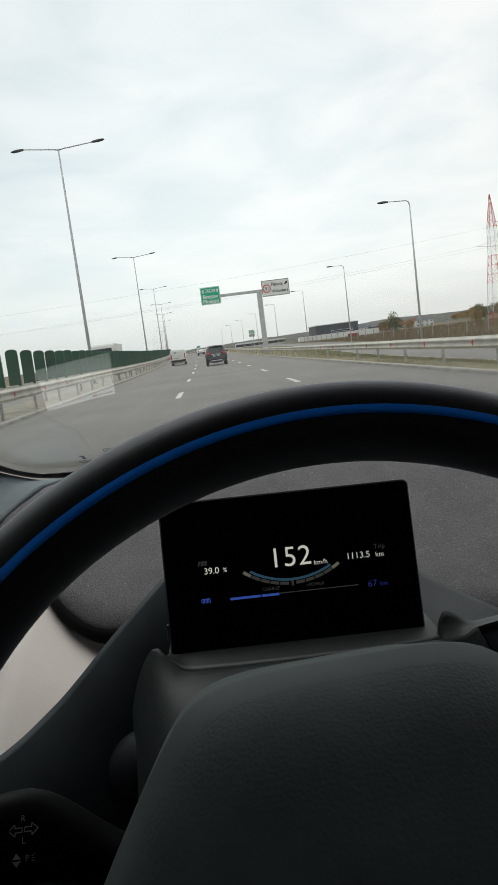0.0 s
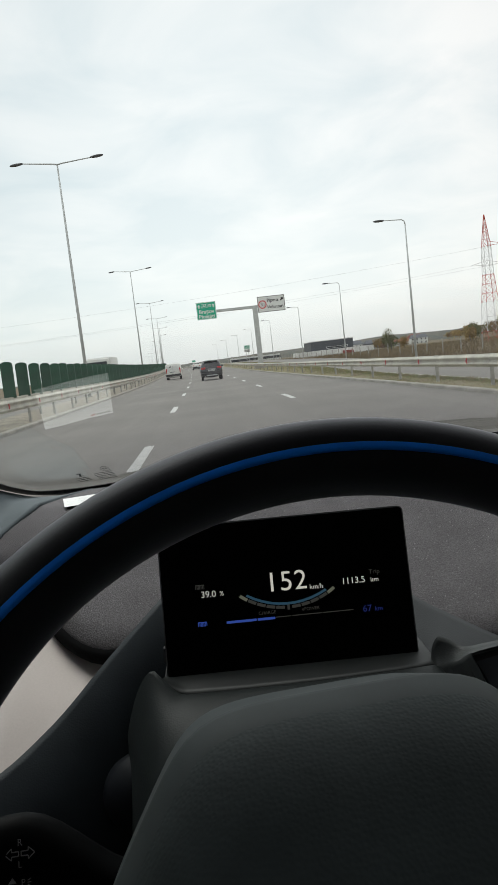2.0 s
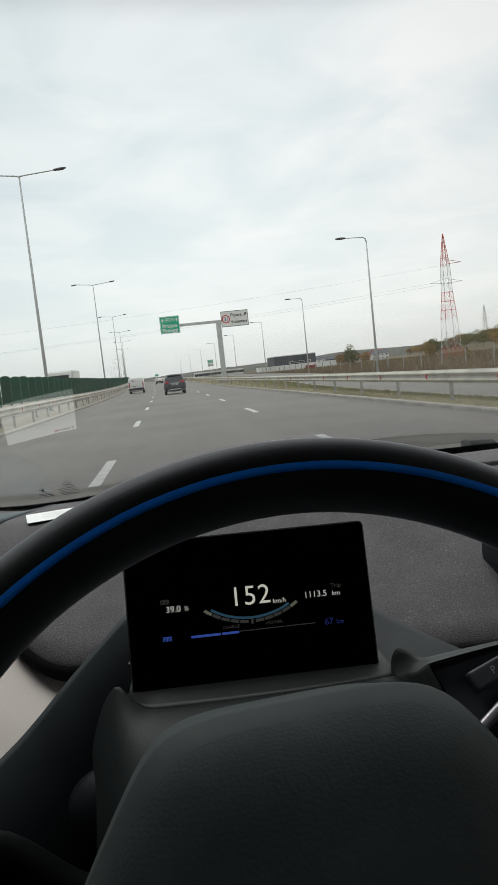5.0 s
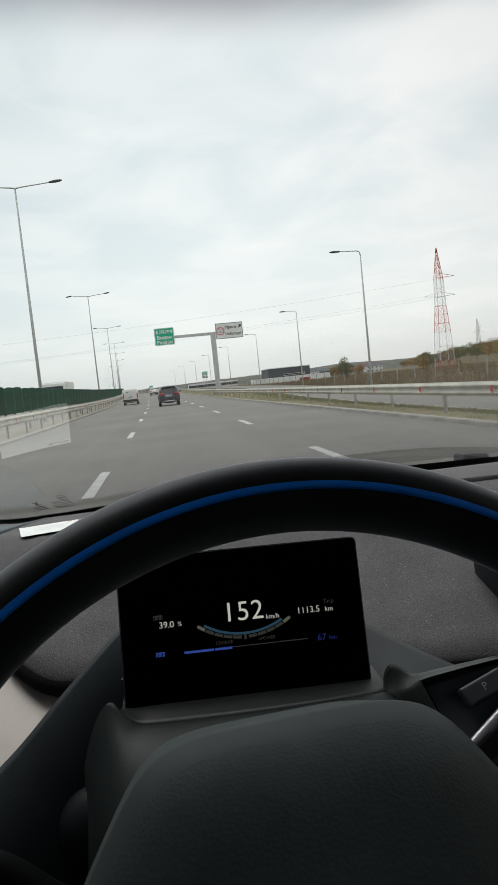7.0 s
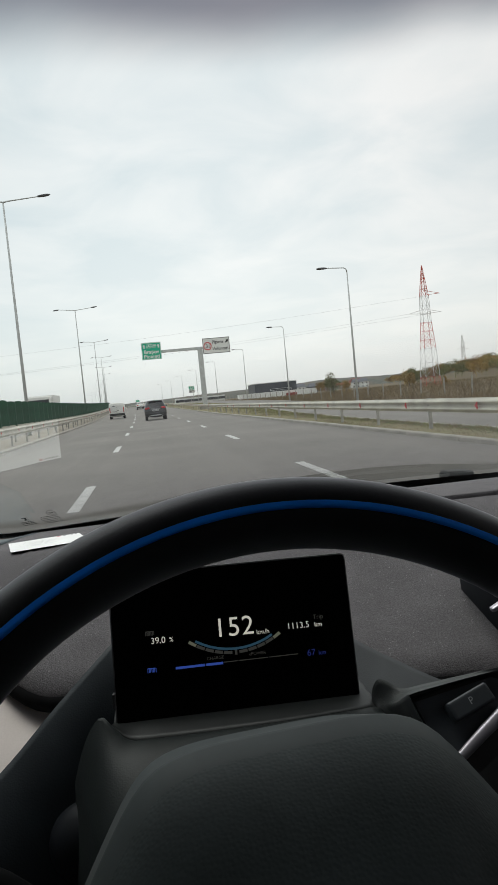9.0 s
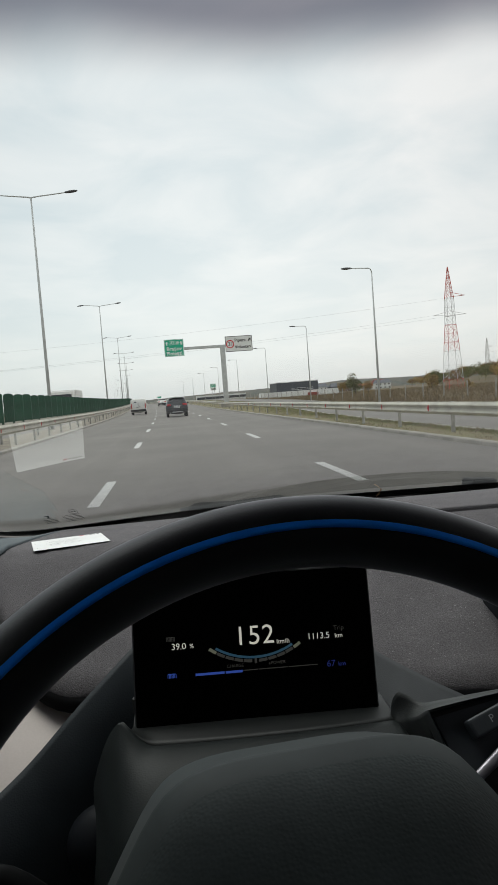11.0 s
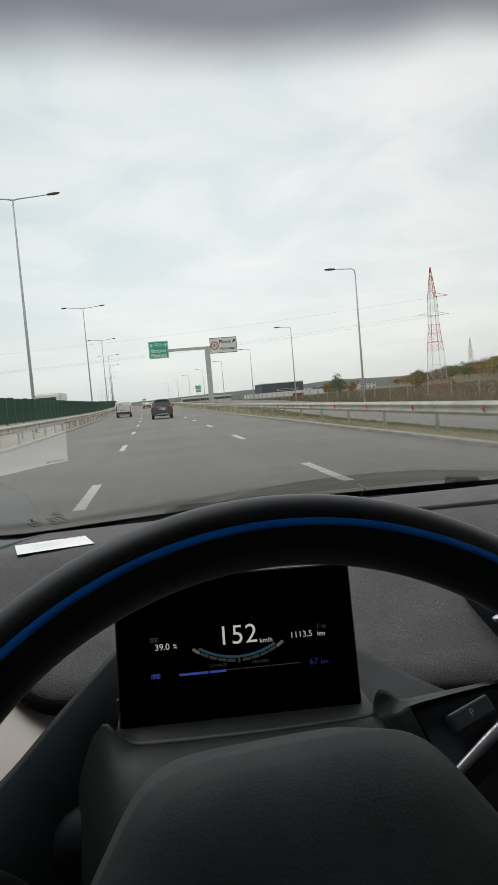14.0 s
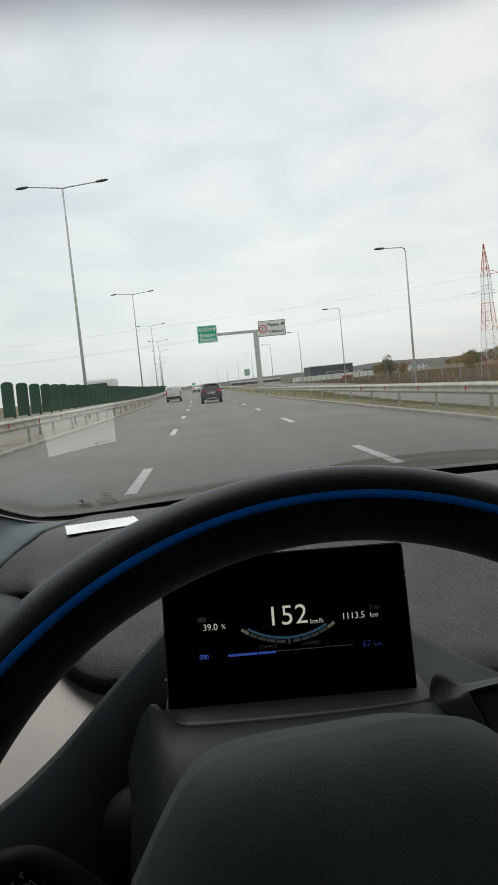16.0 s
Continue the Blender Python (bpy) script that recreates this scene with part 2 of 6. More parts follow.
GRASS_DRY = material("dry_weeds", (0.25, 0.185, 0.105), 0.95, island=0.15, var=0.25, scale=0.4)
HILL = material("far_wooded_hill", (0.080, 0.092, 0.082), 1.0, color2=(0.125, 0.105, 0.080), scale=0.02, fine=0.3, fine_scale=0.1)
PYLON_RED = material("pylon_red_paint", (0.55, 0.09, 0.06), 0.6, var=0.15)
PYLON_WHITE = material("pylon_white_paint", (0.66, 0.66, 0.66), 0.6, var=0.1)
WIRE = material("overhead_wire", (0.42, 0.43, 0.44), 0.6, var=0.05)
PAINT_BLACK = material("black_car_paint", (0.018, 0.019, 0.022), 0.25, 0.2, var=0.1, scale=3.0, coat=0.6)
PAINT_WHITE = material("white_van_paint", (0.72, 0.71, 0.67), 0.35, var=0.06, scale=2.0, coat=0.4)
TYRE = material("tyre_rubber", (0.02, 0.02, 0.02), 0.9, var=0.2)
TRIM_BLACK = material("unpainted_bumper_plastic", (0.035, 0.035, 0.036), 0.7, var=0.15)
TAIL_RED = material("tail_lamp_red", (0.42, 0.012, 0.015), 0.2, var=0.1)
PLATE = material("number_plate", (0.75, 0.75, 0.73), 0.5, var=0.05)
CHROME = material("brushed_metal", (0.50, 0.50, 0.51), 0.35, 0.9, var=0.1)
# inside the car
LEATHER = material("black_leather", (0.0190, 0.0200, 0.0215), 0.46, spec=0.50, sheen=0.42, var=0.18, scale=40, bump=0.16, bump_scale=900, fine=0.12, fine_scale=900, dist=0.0003)
RIM_BLUE = material("blue_accent_trim", (0.0012, 0.235, 0.96), 0.55, var=0.06, scale=30, spec=0.20)
PAD = material("grained_airbag_cover", (0.0660, 0.0805, 0.0805), 0.60, var=0.14, scale=30, bump=0.30, bump_scale=620, bump_kind="cells", dist=0.0006, spec=0.23)
PAD_EDGE = material("smooth_airbag_border", (0.0610, 0.0725, 0.0725), 0.55, var=0.10, scale=30, bump=0.06, bump_scale=900, dist=0.0003, spec=0.24)
COWL = material("grained_dark_plastic", (0.0185, 0.0230, 0.0232), 0.54, var=0.12, scale=25, bump=0.20, bump_scale=800, bump_kind="cells", dist=0.0005, spec=0.26)
COWL_TRIM = material("grained_blue_grey_plastic", (0.0345, 0.0425, 0.0495), 0.55, var=0.12, scale=25, bump=0.26, bump_scale=800, bump_kind="cells", dist=0.0005, spec=0.36)
# same plastic as COWL_TRIM, paler to stand for light on the right
COWL_LIT = material("grained_cowl_plastic_lit", (0.056, 0.060, 0.064), 0.55, var=0.12, scale=25, bump=0.26, bump_scale=800, bump_kind="cells", dist=0.0005, spec=0.36)
# COWL's plastic with the light on the arm put into its tone
ARM_LIT = material("grained_plastic_lit", (0.050, 0.0545, 0.0550), 0.55, var=0.12, scale=25, bump=0.20, bump_scale=800, bump_kind="cells", dist=0.0005, spec=0.36)
STALK = material("black_stalk_plastic", (0.0026, 0.0029, 0.0031), 0.55, var=0.1, scale=40, spec=0.08)
EDGE = material("shaded_rolled_felt_edge", (0.009, 0.009, 0.0095), 0.95, var=0.1, scale=40, spec=0.05)
KEY_PRINT = material("key_print_white", (0.42, 0.44, 0.46), 0.6, var=0.05)
TRAY = material("matt_grey_plastic", (0.0150, 0.0178, 0.0178), 0.5, var=0.10, scale=40, fine=0.10, fine_scale=900)
FELT = material("grey_fibre_felt", (0.140, 0.132, 0.138), 0.95, var=0.07, scale=26, fine=0.34, fine_scale=800, bump=0.8, bump_scale=900, spec=0.15, dist=0.0012)
CREAM = material("light_warm_grey_trim", (0.57, 0.505, 0.475), 0.6, var=0.05, scale=10, fine=0.03, fine_scale=600)
PILLAR = material("blue_grey_pillar_trim", (0.082, 0.102, 0.114), 0.75, var=0.08, scale=12, fine=0.08, fine_scale=500)
HEADLINER = material("grey_headliner_cloth", (0.11, 0.113, 0.118), 0.95, var=0.06, scale=20, fine=0.08, fine_scale=500)
SHELL = material("dark_cabin_lining", (0.022, 0.0235, 0.024), 0.9, var=0.12, scale=6)
GLOSS_BLACK = material("black_screen_glass", (0.0022, 0.0023, 0.0023), 0.25, var=0.05, spec=0.06)
HOUSING = material("grey_display_housing", (0.13, 0.13, 0.132), 0.5, var=0.08)
BEZEL = material("dark_screen_housing", (0.05, 0.05, 0.052), 0.45, var=0.08)
KEY = material("dark_key_plastic", (0.048, 0.056, 0.064), 0.5, var=0.1, scale=30)
SATIN = material("satin_silver_trim", (0.52, 0.50, 0.55), 0.38, 0.6, var=0.05, scale=30)
FRIT = material("black_glass_border", (0.008, 0.008, 0.008), 0.5, var=0.1)
PAPER = material("white_paper", (0.86, 0.86, 0.85), 0.8, var=0.02, scale=20)
INK = material("grey_print", (0.10, 0.10, 0.11), 0.8, var=0.05)
INK_RED = material("red_print", (0.45, 0.03, 0.04), 0.8, var=0.05)
FAINT = material("faint_grey_print", (0.78, 0.78, 0.79), 0.8, var=0.03)
SYMBOL = material("printed_symbol_grey", (0.20, 0.20, 0.20), 0.7, var=0.05)
DRY_LEAF = material("dry_fallen_leaf", (0.34, 0.20, 0.10), 0.8, var=0.2, scale=90)
WINDSCREEN = pane_glass("windscreen_glass", 0.0, (0.935, 0.985, 0.967))
FIBRE = material("pale_felt_fibre", (0.31, 0.30, 0.30), 0.9, island=0.5, var=0.05)
GRAVEL = material("dusty_median_gravel", (0.27, 0.24, 0.19), 0.95, var=0.2, scale=0.8, fine=0.3, fine_scale=14, bump=0.4, bump_scale=20, dist=0.02)
LIT_WHITE = glowing("display_lit_white", (1.0, 0.98, 0.86), 0.46)
LIT_DIM = glowing("display_lit_dim", (0.8, 0.8, 0.72), 0.032)
LIT_GREY = glowing("display_lit_grey", (0.82, 0.84, 0.62), 0.10)
LIT_BLUE = glowing("display_lit_blue", (0.10, 0.22, 1.0), 0.24)
LIT_BLUE_DIM = glowing("display_lit_blue_dim", (0.10, 0.18, 1.0), 0.09)
LIT_CYAN = glowing("display_lit_cyan", (0.16, 0.45, 0.72), 0.10)


def roof_edge_blur(name):
    """Clear to smoky grey up the strip: the blurred dark roof edge, painted on."""
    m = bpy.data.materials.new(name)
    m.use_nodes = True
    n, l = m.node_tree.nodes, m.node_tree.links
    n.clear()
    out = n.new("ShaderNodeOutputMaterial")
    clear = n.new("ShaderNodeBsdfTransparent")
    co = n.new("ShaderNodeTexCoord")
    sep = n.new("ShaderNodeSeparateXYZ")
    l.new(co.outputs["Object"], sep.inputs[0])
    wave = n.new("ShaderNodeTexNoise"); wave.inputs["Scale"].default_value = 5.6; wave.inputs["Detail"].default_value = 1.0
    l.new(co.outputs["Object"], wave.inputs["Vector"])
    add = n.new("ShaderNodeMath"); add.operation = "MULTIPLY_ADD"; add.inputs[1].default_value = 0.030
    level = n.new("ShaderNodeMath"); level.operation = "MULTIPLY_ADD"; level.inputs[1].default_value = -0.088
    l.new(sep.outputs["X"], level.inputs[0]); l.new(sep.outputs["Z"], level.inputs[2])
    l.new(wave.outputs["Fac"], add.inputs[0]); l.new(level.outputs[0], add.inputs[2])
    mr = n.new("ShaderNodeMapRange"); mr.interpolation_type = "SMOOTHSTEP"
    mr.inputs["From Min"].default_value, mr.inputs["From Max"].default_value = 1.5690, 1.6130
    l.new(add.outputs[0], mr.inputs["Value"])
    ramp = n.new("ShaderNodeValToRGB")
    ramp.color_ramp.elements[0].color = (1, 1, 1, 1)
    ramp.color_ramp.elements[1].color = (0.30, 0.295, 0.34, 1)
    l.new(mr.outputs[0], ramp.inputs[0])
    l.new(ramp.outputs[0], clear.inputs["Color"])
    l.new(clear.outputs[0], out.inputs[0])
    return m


ROOF_BLUR = roof_edge_blur("smoky_roof_edge")

# ---- building helpers ----
def mesh_of(name, bm, mat, smooth=False):
    me = bpy.data.meshes.new(name)
    bm.to_mesh(me)
    bm.free()
    for m in (mat if isinstance(mat, (list, tuple)) else [mat]):
        me.materials.append(m)
    if smooth:
        for p in me.polygons:
            p.use_smooth = True
    return me


def part(name, bm, mat, parent, label="", smooth=False):
    ob = new(name, mesh_of(name, bm, mat, smooth))
    ob.parent = parent
    return tagged(ob, label) if label else ob


def share(name, me, parent, m):
    ob = new(name, me)
    ob.parent = parent
    ob.matrix_basis = m
    return ob


def empty(name, m=None):
    ob = new(name)
    ob.empty_display_size = 0.1
    if m is not None:
        ob.matrix_basis = m
    return ob


def thing(name, label, category, m=None, group="", kind=""):
    return tagged(empty(name, m), label, category, group, kind)


def solo(name, bm, mat, label="", category="", group="", kind="", m=None, smooth=False):
    ob = new(name, mesh_of(name, bm, mat, smooth))
    if m is not None:
        ob.matrix_basis = m
    return tagged(ob, label, category, group, kind)


def box(bm, sx, sy, sz, m=None, bevel=0.0, seg=2):
    """A box of that size about the origin of m."""
    r = bmesh.ops.create_cube(bm, size=1.0)
    vs = r["verts"]
    for v in vs:
        v.co = Vector((v.co.x * sx, v.co.y * sy, v.co.z * sz))
    if bevel:
        es = list({e for v in vs for e in v.link_edges})
        rb = bmesh.ops.bevel(bm, geom=es, offset=bevel, segments=seg, affect="EDGES", profile=0.5)
        vs = list({v for f in rb["faces"] for v in f.verts} | {v for v in vs if v.is_valid})
    if m is not None:
        for v in vs:
            v.co = m @ v.co
    return bm


def boxed(sx, sy, sz, m=None, bevel=0.0, seg=2):
    return box(bmesh.new(), sx, sy, sz, m, bevel, seg)


def pipe(bm, points, radii, seg=10, caps=True, flat=1.0):
    """A tube through the points; radii: one number or one a point; flat squeezes it across."""
    pts = [Vector(p) for p in points]
    if not isinstance(radii, (list, tuple)):
        radii = [radii] * len(pts)
    rings = []
    for i, p in enumerate(pts):
        d = (pts[min(i + 1, len(pts) - 1)] - pts[max(i - 1, 0)]).normalized()
        a = d.cross(Vector((0, 0, 1)))
        a = a.normalized() if a.length > 1e-3 else Vector((1, 0, 0))
        b = a.cross(d).normalized()
        rings.append([bm.verts.new(p + radii[i] * (math.cos(2 * math.pi * k / seg) * a + flat * math.sin(2 * math.pi * k / seg) * b)) for k in range(seg)])
    for r0, r1 in zip(rings, rings[1:]):
        for k in range(seg):
            bm.faces.new((r0[k], r0[(k + 1) % seg], r1[(k + 1) % seg], r1[k]))
    if caps:
        bm.faces.new(rings[0][::-1])
        bm.faces.new(rings[-1])
    return bm


def loft(bm, rings, close=False, caps=False):
    """Quads between rows of points; close joins each row's end to its start."""
    rows = [[bm.verts.new(p) for p in r] for r in rings]
    n = len(rows[0])
    for r0, r1 in zip(rows, rows[1:]):
        for k in range(n if close else n - 1):
            bm.faces.new((r0[k], r0[(k + 1) % n], r1[(k + 1) % n], r1[k]))
    if caps:
        bm.faces.new(rows[0][::-1])
        bm.faces.new(rows[-1])
    return bm


def thicken(bm, depth):
    """Gives a sheet its thickness, against its normals."""
    bmesh.ops.recalc_face_normals(bm, faces=bm.faces)
    bmesh.ops.solidify(bm, geom=bm.faces[:], thickness=depth)
    return bm


def spline(points, n):
    """n points along a smooth curve through the given ones."""
    P = [Vector(p) for p in points]
    out = []
    for i in range(n):
        u = i / (n - 1) * (len(P) - 1)
        k = min(int(u), len(P) - 2)
        t = u - k
        p0, p1, p2, p3 = P[max(k - 1, 0)], P[k], P[k + 1], P[min(k + 2, len(P) - 1)]
        out.append(0.5 * (2 * p1 + (p2 - p0) * t + (2 * p0 - 5 * p1 + 4 * p2 - p3) * t * t + (3 * p1 - p0 - 3 * p2 + p3) * t ** 3))
    return out


def disc(bm, r, m, seg=24, inner=0.0):
    """A flat disc or ring in the plane of m."""
    outer = [bm.verts.new(m @ Vector((r * math.cos(2 * math.pi * k / seg), r * math.sin(2 * math.pi * k / seg), 0))) for k in range(seg)]
    if inner:
        ins = [bm.verts.new(m @ Vector((inner * math.cos(2 * math.pi * k / seg), inner * math.sin(2 * math.pi * k / seg), 0))) for k in range(seg)]
        for k in range(seg):
            bm.faces.new((outer[k], outer[(k + 1) % seg], ins[(k + 1) % seg], ins[k]))
    else:
        bm.faces.new(outer)
    return bm


def text_mesh(body, size, mat, align="CENTER", extrude=0.0, space=1.0, thin=0.0):
    """The words as a mesh in the xy plane, in the built-in font."""
    cu = bpy.data.curves.new("words", "FONT")
    cu.body, cu.size, cu.align_x, cu.align_y, cu.extrude = body, size, align, "CENTER", extrude
    cu.space_character = space
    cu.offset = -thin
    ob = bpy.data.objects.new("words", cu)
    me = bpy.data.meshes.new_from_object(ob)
    bpy.data.objects.remove(ob)
    me.materials.clear()
    me.materials.append(mat)
    return me


def plate(points, depth):
    """A flat outline in the xy plane with some depth along z."""
    bm = bmesh.new()
    f = bm.faces.new([bm.verts.new((x, y, 0)) for x, y in points])
    r = bmesh.ops.extrude_face_region(bm, geom=[f])
    for v in r["geom"]:
        if isinstance(v, bmesh.types.BMVert):
            v.co.z -= depth
    bmesh.ops.recalc_face_normals(bm, faces=bm.faces)
    return bm


def arrow(size, turn=0.0):
    a = [(-0.16, -0.5), (0.16, -0.5), (0.16, 0.05), (0.42, 0.05), (0, 0.55), (-0.42, 0.05), (-0.16, 0.05)]
    c, s = math.cos(turn), math.sin(turn)
    return [((x * c - y * s) * size, (x * s + y * c) * size) for x, y in a]

# ---- the motorway ----
RADIUS = 4200.0


def ease(u):
    u = min(max(u, 0.0), 1.0)
    return u * u * (3 - 2 * u)


def grade(s):
    """The road climbs a little towards an overpass and falls away behind its crest."""
    return 1.2 * ease((s - 50) / 210) - max(s - 300, 0) ** 2 / 24000 * (1 if s < 620 else 0) - (4.27 if s >= 620 else 0)


def on_road(s, lat, z=0.0):
    bend = -s * s / (2 * RADIUS) if -300 < s < 620 else (-300 ** 2 / (2 * RADIUS) if s <= -300 else -620 ** 2 / (2 * RADIUS) - (s - 620) * 620 / RADIUS)
    return Vector((lat + bend, s, z + grade(s)))


def heading(s):
    return math.degrees(math.atan(s / RADIUS)) if abs(s) < 620 else 8.4


def at_road(s, lat, z=0.0):
    return Matrix.Translation(on_road(s, lat, z)) @ pose(0, 0, 0, 0, 0, heading(s))


def fork(s):
    """The slip road leaves the carriageway ahead."""
    return 7.5 * ease((s - 16) / 110)


def stations(a, b, step):
    n = max(1, round((b - a) / step))
    return [a + (b - a) * i / n for i in range(n + 1)]


def ribbon(bm, a, b, profile, step=6.0, close=False, caps=True):
    """Carries a cross-section of (lateral, height) along the road."""
    return loft(bm, [[on_road(s, x, z) for x, z in profile] for s in stations(a, b, step)], close, caps and close)


def ground_height(s, lat):
    side = max(0.0, abs(lat - 4) - 12)
    near = math.exp(-(side / 18) ** 2)
    drop = -0.12 - 0.5 * ease((lat - 15) / 10) - 0.6 * ease((-lat - 18) / 12)
    return grade(s) * (near - 1) + drop


bm = bmesh.new()
lats = [-3500, -1500, -600, -250, -120, -60, -36, -22, -18, -7, 6.4, 9.3, 14.5, 17, 21, 26, 34, 45, 60, 85, 120, 170, 250, 400, 800, 1600, 3500]
sts = [-3000, -1200, -600] + stations(-300, 612, 12) + [700, 900, 1300, 2000, 3000, 4500]
loft(bm, [[on_road(s, la, ground_height(s, la) + (0.25 * noise.noise(Vector((s * 0.03, la * 0.05, 3))) if la > 17 else 0)) for la in lats] for s in sts])
solo("ground", bm, SOIL, "brown dry field and bare soil beside the motorway", "ground", kind="structure", smooth=True)

bm = bmesh.new()
ribbon(bm, -300, 600, [(-5.75, -0.3), (-5.75, 0.0), (0.7, 0.03), (6.1, 0.0), (6.1, -0.3)])
solo("road", bm, ASPHALT, "grey worn asphalt carriageway with three lanes", "road", kind="structure")
bm = bmesh.new()
ribbon(bm, -300, 600, [(-18.5, -0.3), (-18.5, 0.0), (-8.2, 0.0), (-8.2, -0.3)])
solo("road_opposite", bm, ASPHALT, "grey asphalt carriageway beyond the median screen", "road", kind="structure")
bm = bmesh.new()
loft(bm, [[on_road(s, la + fork(s), z) for la, z in ((8.0, -0.4), (8.0, -0.04), (13.4, -0.06), (13.4, -0.4))] for s in stations(-60, 420, 6)])
solo("slip_road", bm, ASPHALT, "narrow asphalt slip road beside the guard rail", "road", kind="structure")
bm = bmesh.new()
loft(bm, [[on_road(s, la, z + 0.03 * noise.noise(Vector((la, s * 0.3, 1)))) for la, z in ((6.26, 0.07), (6.6, 0.09), (7.0, 0.08), (7.4 + 0.5 * fork(s), 0.05), (7.86 + fork(s), 0.0), (7.86 + fork(s), -0.3))] for s in stations(-60, 420, 2)])
solo("verge", bm, VERGE_SOIL, "grassy earth strip below the guard rail", "verge", kind="structure", smooth=True)
bm = bmesh.new()
ribbon(bm, -300, 600, [(-8.2, -0.3), (-8.2, 0.16), (-6.4, 0.15), (-5.995, 0.085), (-5.995, -0.3)])
solo("median", bm, GRAVEL, "dusty gravel median strip under the screen", "median", kind="structure")


def kerb(name, lat, width, top, a, b, off=None):
    off = off or (lambda s: 0.0)
    k = tagged(empty(name), "pale weathered concrete kerb along the carriageway", "kerb", kind="structure")
    b0 = bmesh.new()
    me = None
    n = 0
    L = 3.0
    box(b0, width, L - 0.03, 0.34, Matrix.Translation((0, 0, top - 0.17)), 0.02, 1)
    me = mesh_of("kerb_stone", b0, CONCRETE)
    first_s = max(-12, a + 1.5)
    for s in stations(first_s, 150, L):
        share("kerb_stone", me, k, at_road(s, lat + off(s)) @ pose(0, 0, 0, 0, 0, -math.degrees(math.atan((off(s + 1) - off(s - 1)) / 2))))
    bm = bmesh.new()
    for s0, s1 in ((a, first_s - 1.5), (151.6, b)):
        if s1 > s0:
            loft(bm, [[on_road(s, lat + off(s) + dx, z) for dx, z in ((-width / 2, -0.2), (-width / 2, top), (width / 2, top), (width / 2, -0.2))] for s in stations(s0, s1, 6)])
    tagged(part("far_kerb", bm, CONCRETE, k), kind="stuff")
    return k


kerb("kerb_right", 6.18, 0.17, 0.10, -300, 600)
kerb("kerb_left", -5.88, 0.26, 0.10, -300, 600)
kerb("kerb_slip", 13.5, 0.2, 0.03, -60, 420, fork)
kerb("kerb_slip_inner", 7.95, 0.2, 0.05, -60, 420, fork)

# lane markings: dashes three metres long every twelve
lines = tagged(empty("lane_markings"), "white dashed lane lines on the asphalt", "lane marking", kind="structure")
bm = bmesh.new()
box(bm, 0.16, 3.0, 0.006, None, 0.0)
dash_me = mesh_of("dash", bm, MARKING)
for lat in (-1.15, 2.6):
    for i in range(-16, 28):
        s = 9.4 + 12 * i + (0.3 if lat > 0 else 0)
        crown = 0.03 - abs(lat - 0.7) / 6.0 * 0.03
        share("dash", dash_me, lines, at_road(s + 1.5, lat, crown + 0.005))
# painted arrows and the gore of the slip road behind the car
for s, lat, turn in ((-205, 0.7, 0), (-205, -3.0, 0), (-205, 4.5, -0.6)):
    part("painted_arrow", plate(arrow(3.4, turn), 0.01), MARKING, lines).matrix_basis = at_road(s, lat, 0.04)
bm = bmesh.new()
ribbon(bm, -58, -8, [(6.02, 0.012), (6.18, 0.012)], caps=False)
part("gore_line", bm, MARKING, lines)


# ---- guard rails ----
def w_beam(lat, z0, z1, side):
    """The wavy cross-section of a guard rail's beam; side: +1 when its face looks to +x."""
    h = z1 - z0
    out = []
    for k in range(17):
        u = k / 16
        out.append((lat + side * (0.080 * math.sin(u * 2 * math.pi) ** 2 - 0.040), z0 + h * u))
    return out + [(x - side * 0.006, z) for x, z in reversed(out)]


def guard_rail(name, lat, z0, z1, side, base, a, b, near_a, near_b, label):
    g = tagged(empty(name), label, "guard rail")
    bm = bmesh.new()
    box(bm, 0.09, 0.06, z1 + 0.02 - base, Matrix.Translation((-side * 0.07, 0, (z1 + base) / 2)), 0.008, 1)
    post_me = mesh_of("post", bm, POST_STEEL)
    bm = bmesh.new()
    pts = [(-0.02, -0.075), (0.075, 0.0), (-0.02, 0.075)]
    vs = [bm.verts.new((side * 0.012, y, z)) for y, z in pts] + [bm.verts.new((-side * 0.01, y, z)) for y, z in pts]
    bm.faces.new(vs[:3]); bm.faces.new(vs[3:][::-1])
    for k in range(3):
        bm.faces.new((vs[k], vs[(k + 1) % 3], vs[3 + (k + 1) % 3], vs[3 + k]))
    bmesh.ops.recalc_face_normals(bm, faces=bm.faces)
    ref_me = mesh_of("reflector", bm, REFLECTOR)
    beam_a = near_a
    while beam_a < near_b:
        bm = bmesh.new()
        ribbon(bm, beam_a, beam_a + 3.985, w_beam(lat, z0, z1, side), 4, close=True)
        part("beam", bm, GALV, g)
        beam_a += 4.0
    bm = bmesh.new()
    if a < near_a - 1:
        ribbon(bm, a, near_a - 0.1, w_beam(lat, z0, z1, side), 8, close=True)
    ribbon(bm, beam_a, b, w_beam(lat, z0, z1, side), 8, close=True)
    for s in list(stations(a, near_a - 2, 4)) + list(stations(beam_a, b, 4)):
        box(bm, 0.09, 0.06, z1 - base, at_road(s, lat - side * 0.07, (z1 + base) / 2))
    tagged(part("far_rail", bm, GALV, g), kind="stuff")
    for s in stations(near_a + 0.6, near_b - 1.4, 4.0):
        share("post", post_me, g, at_road(s, lat))
    for s in stations(near_a + 1.6, near_b - 2.4, 4.0):
        share("reflector", ref_me, g, at_road(s, lat + side * 0.045, (z0 + z1) / 2))
    return g


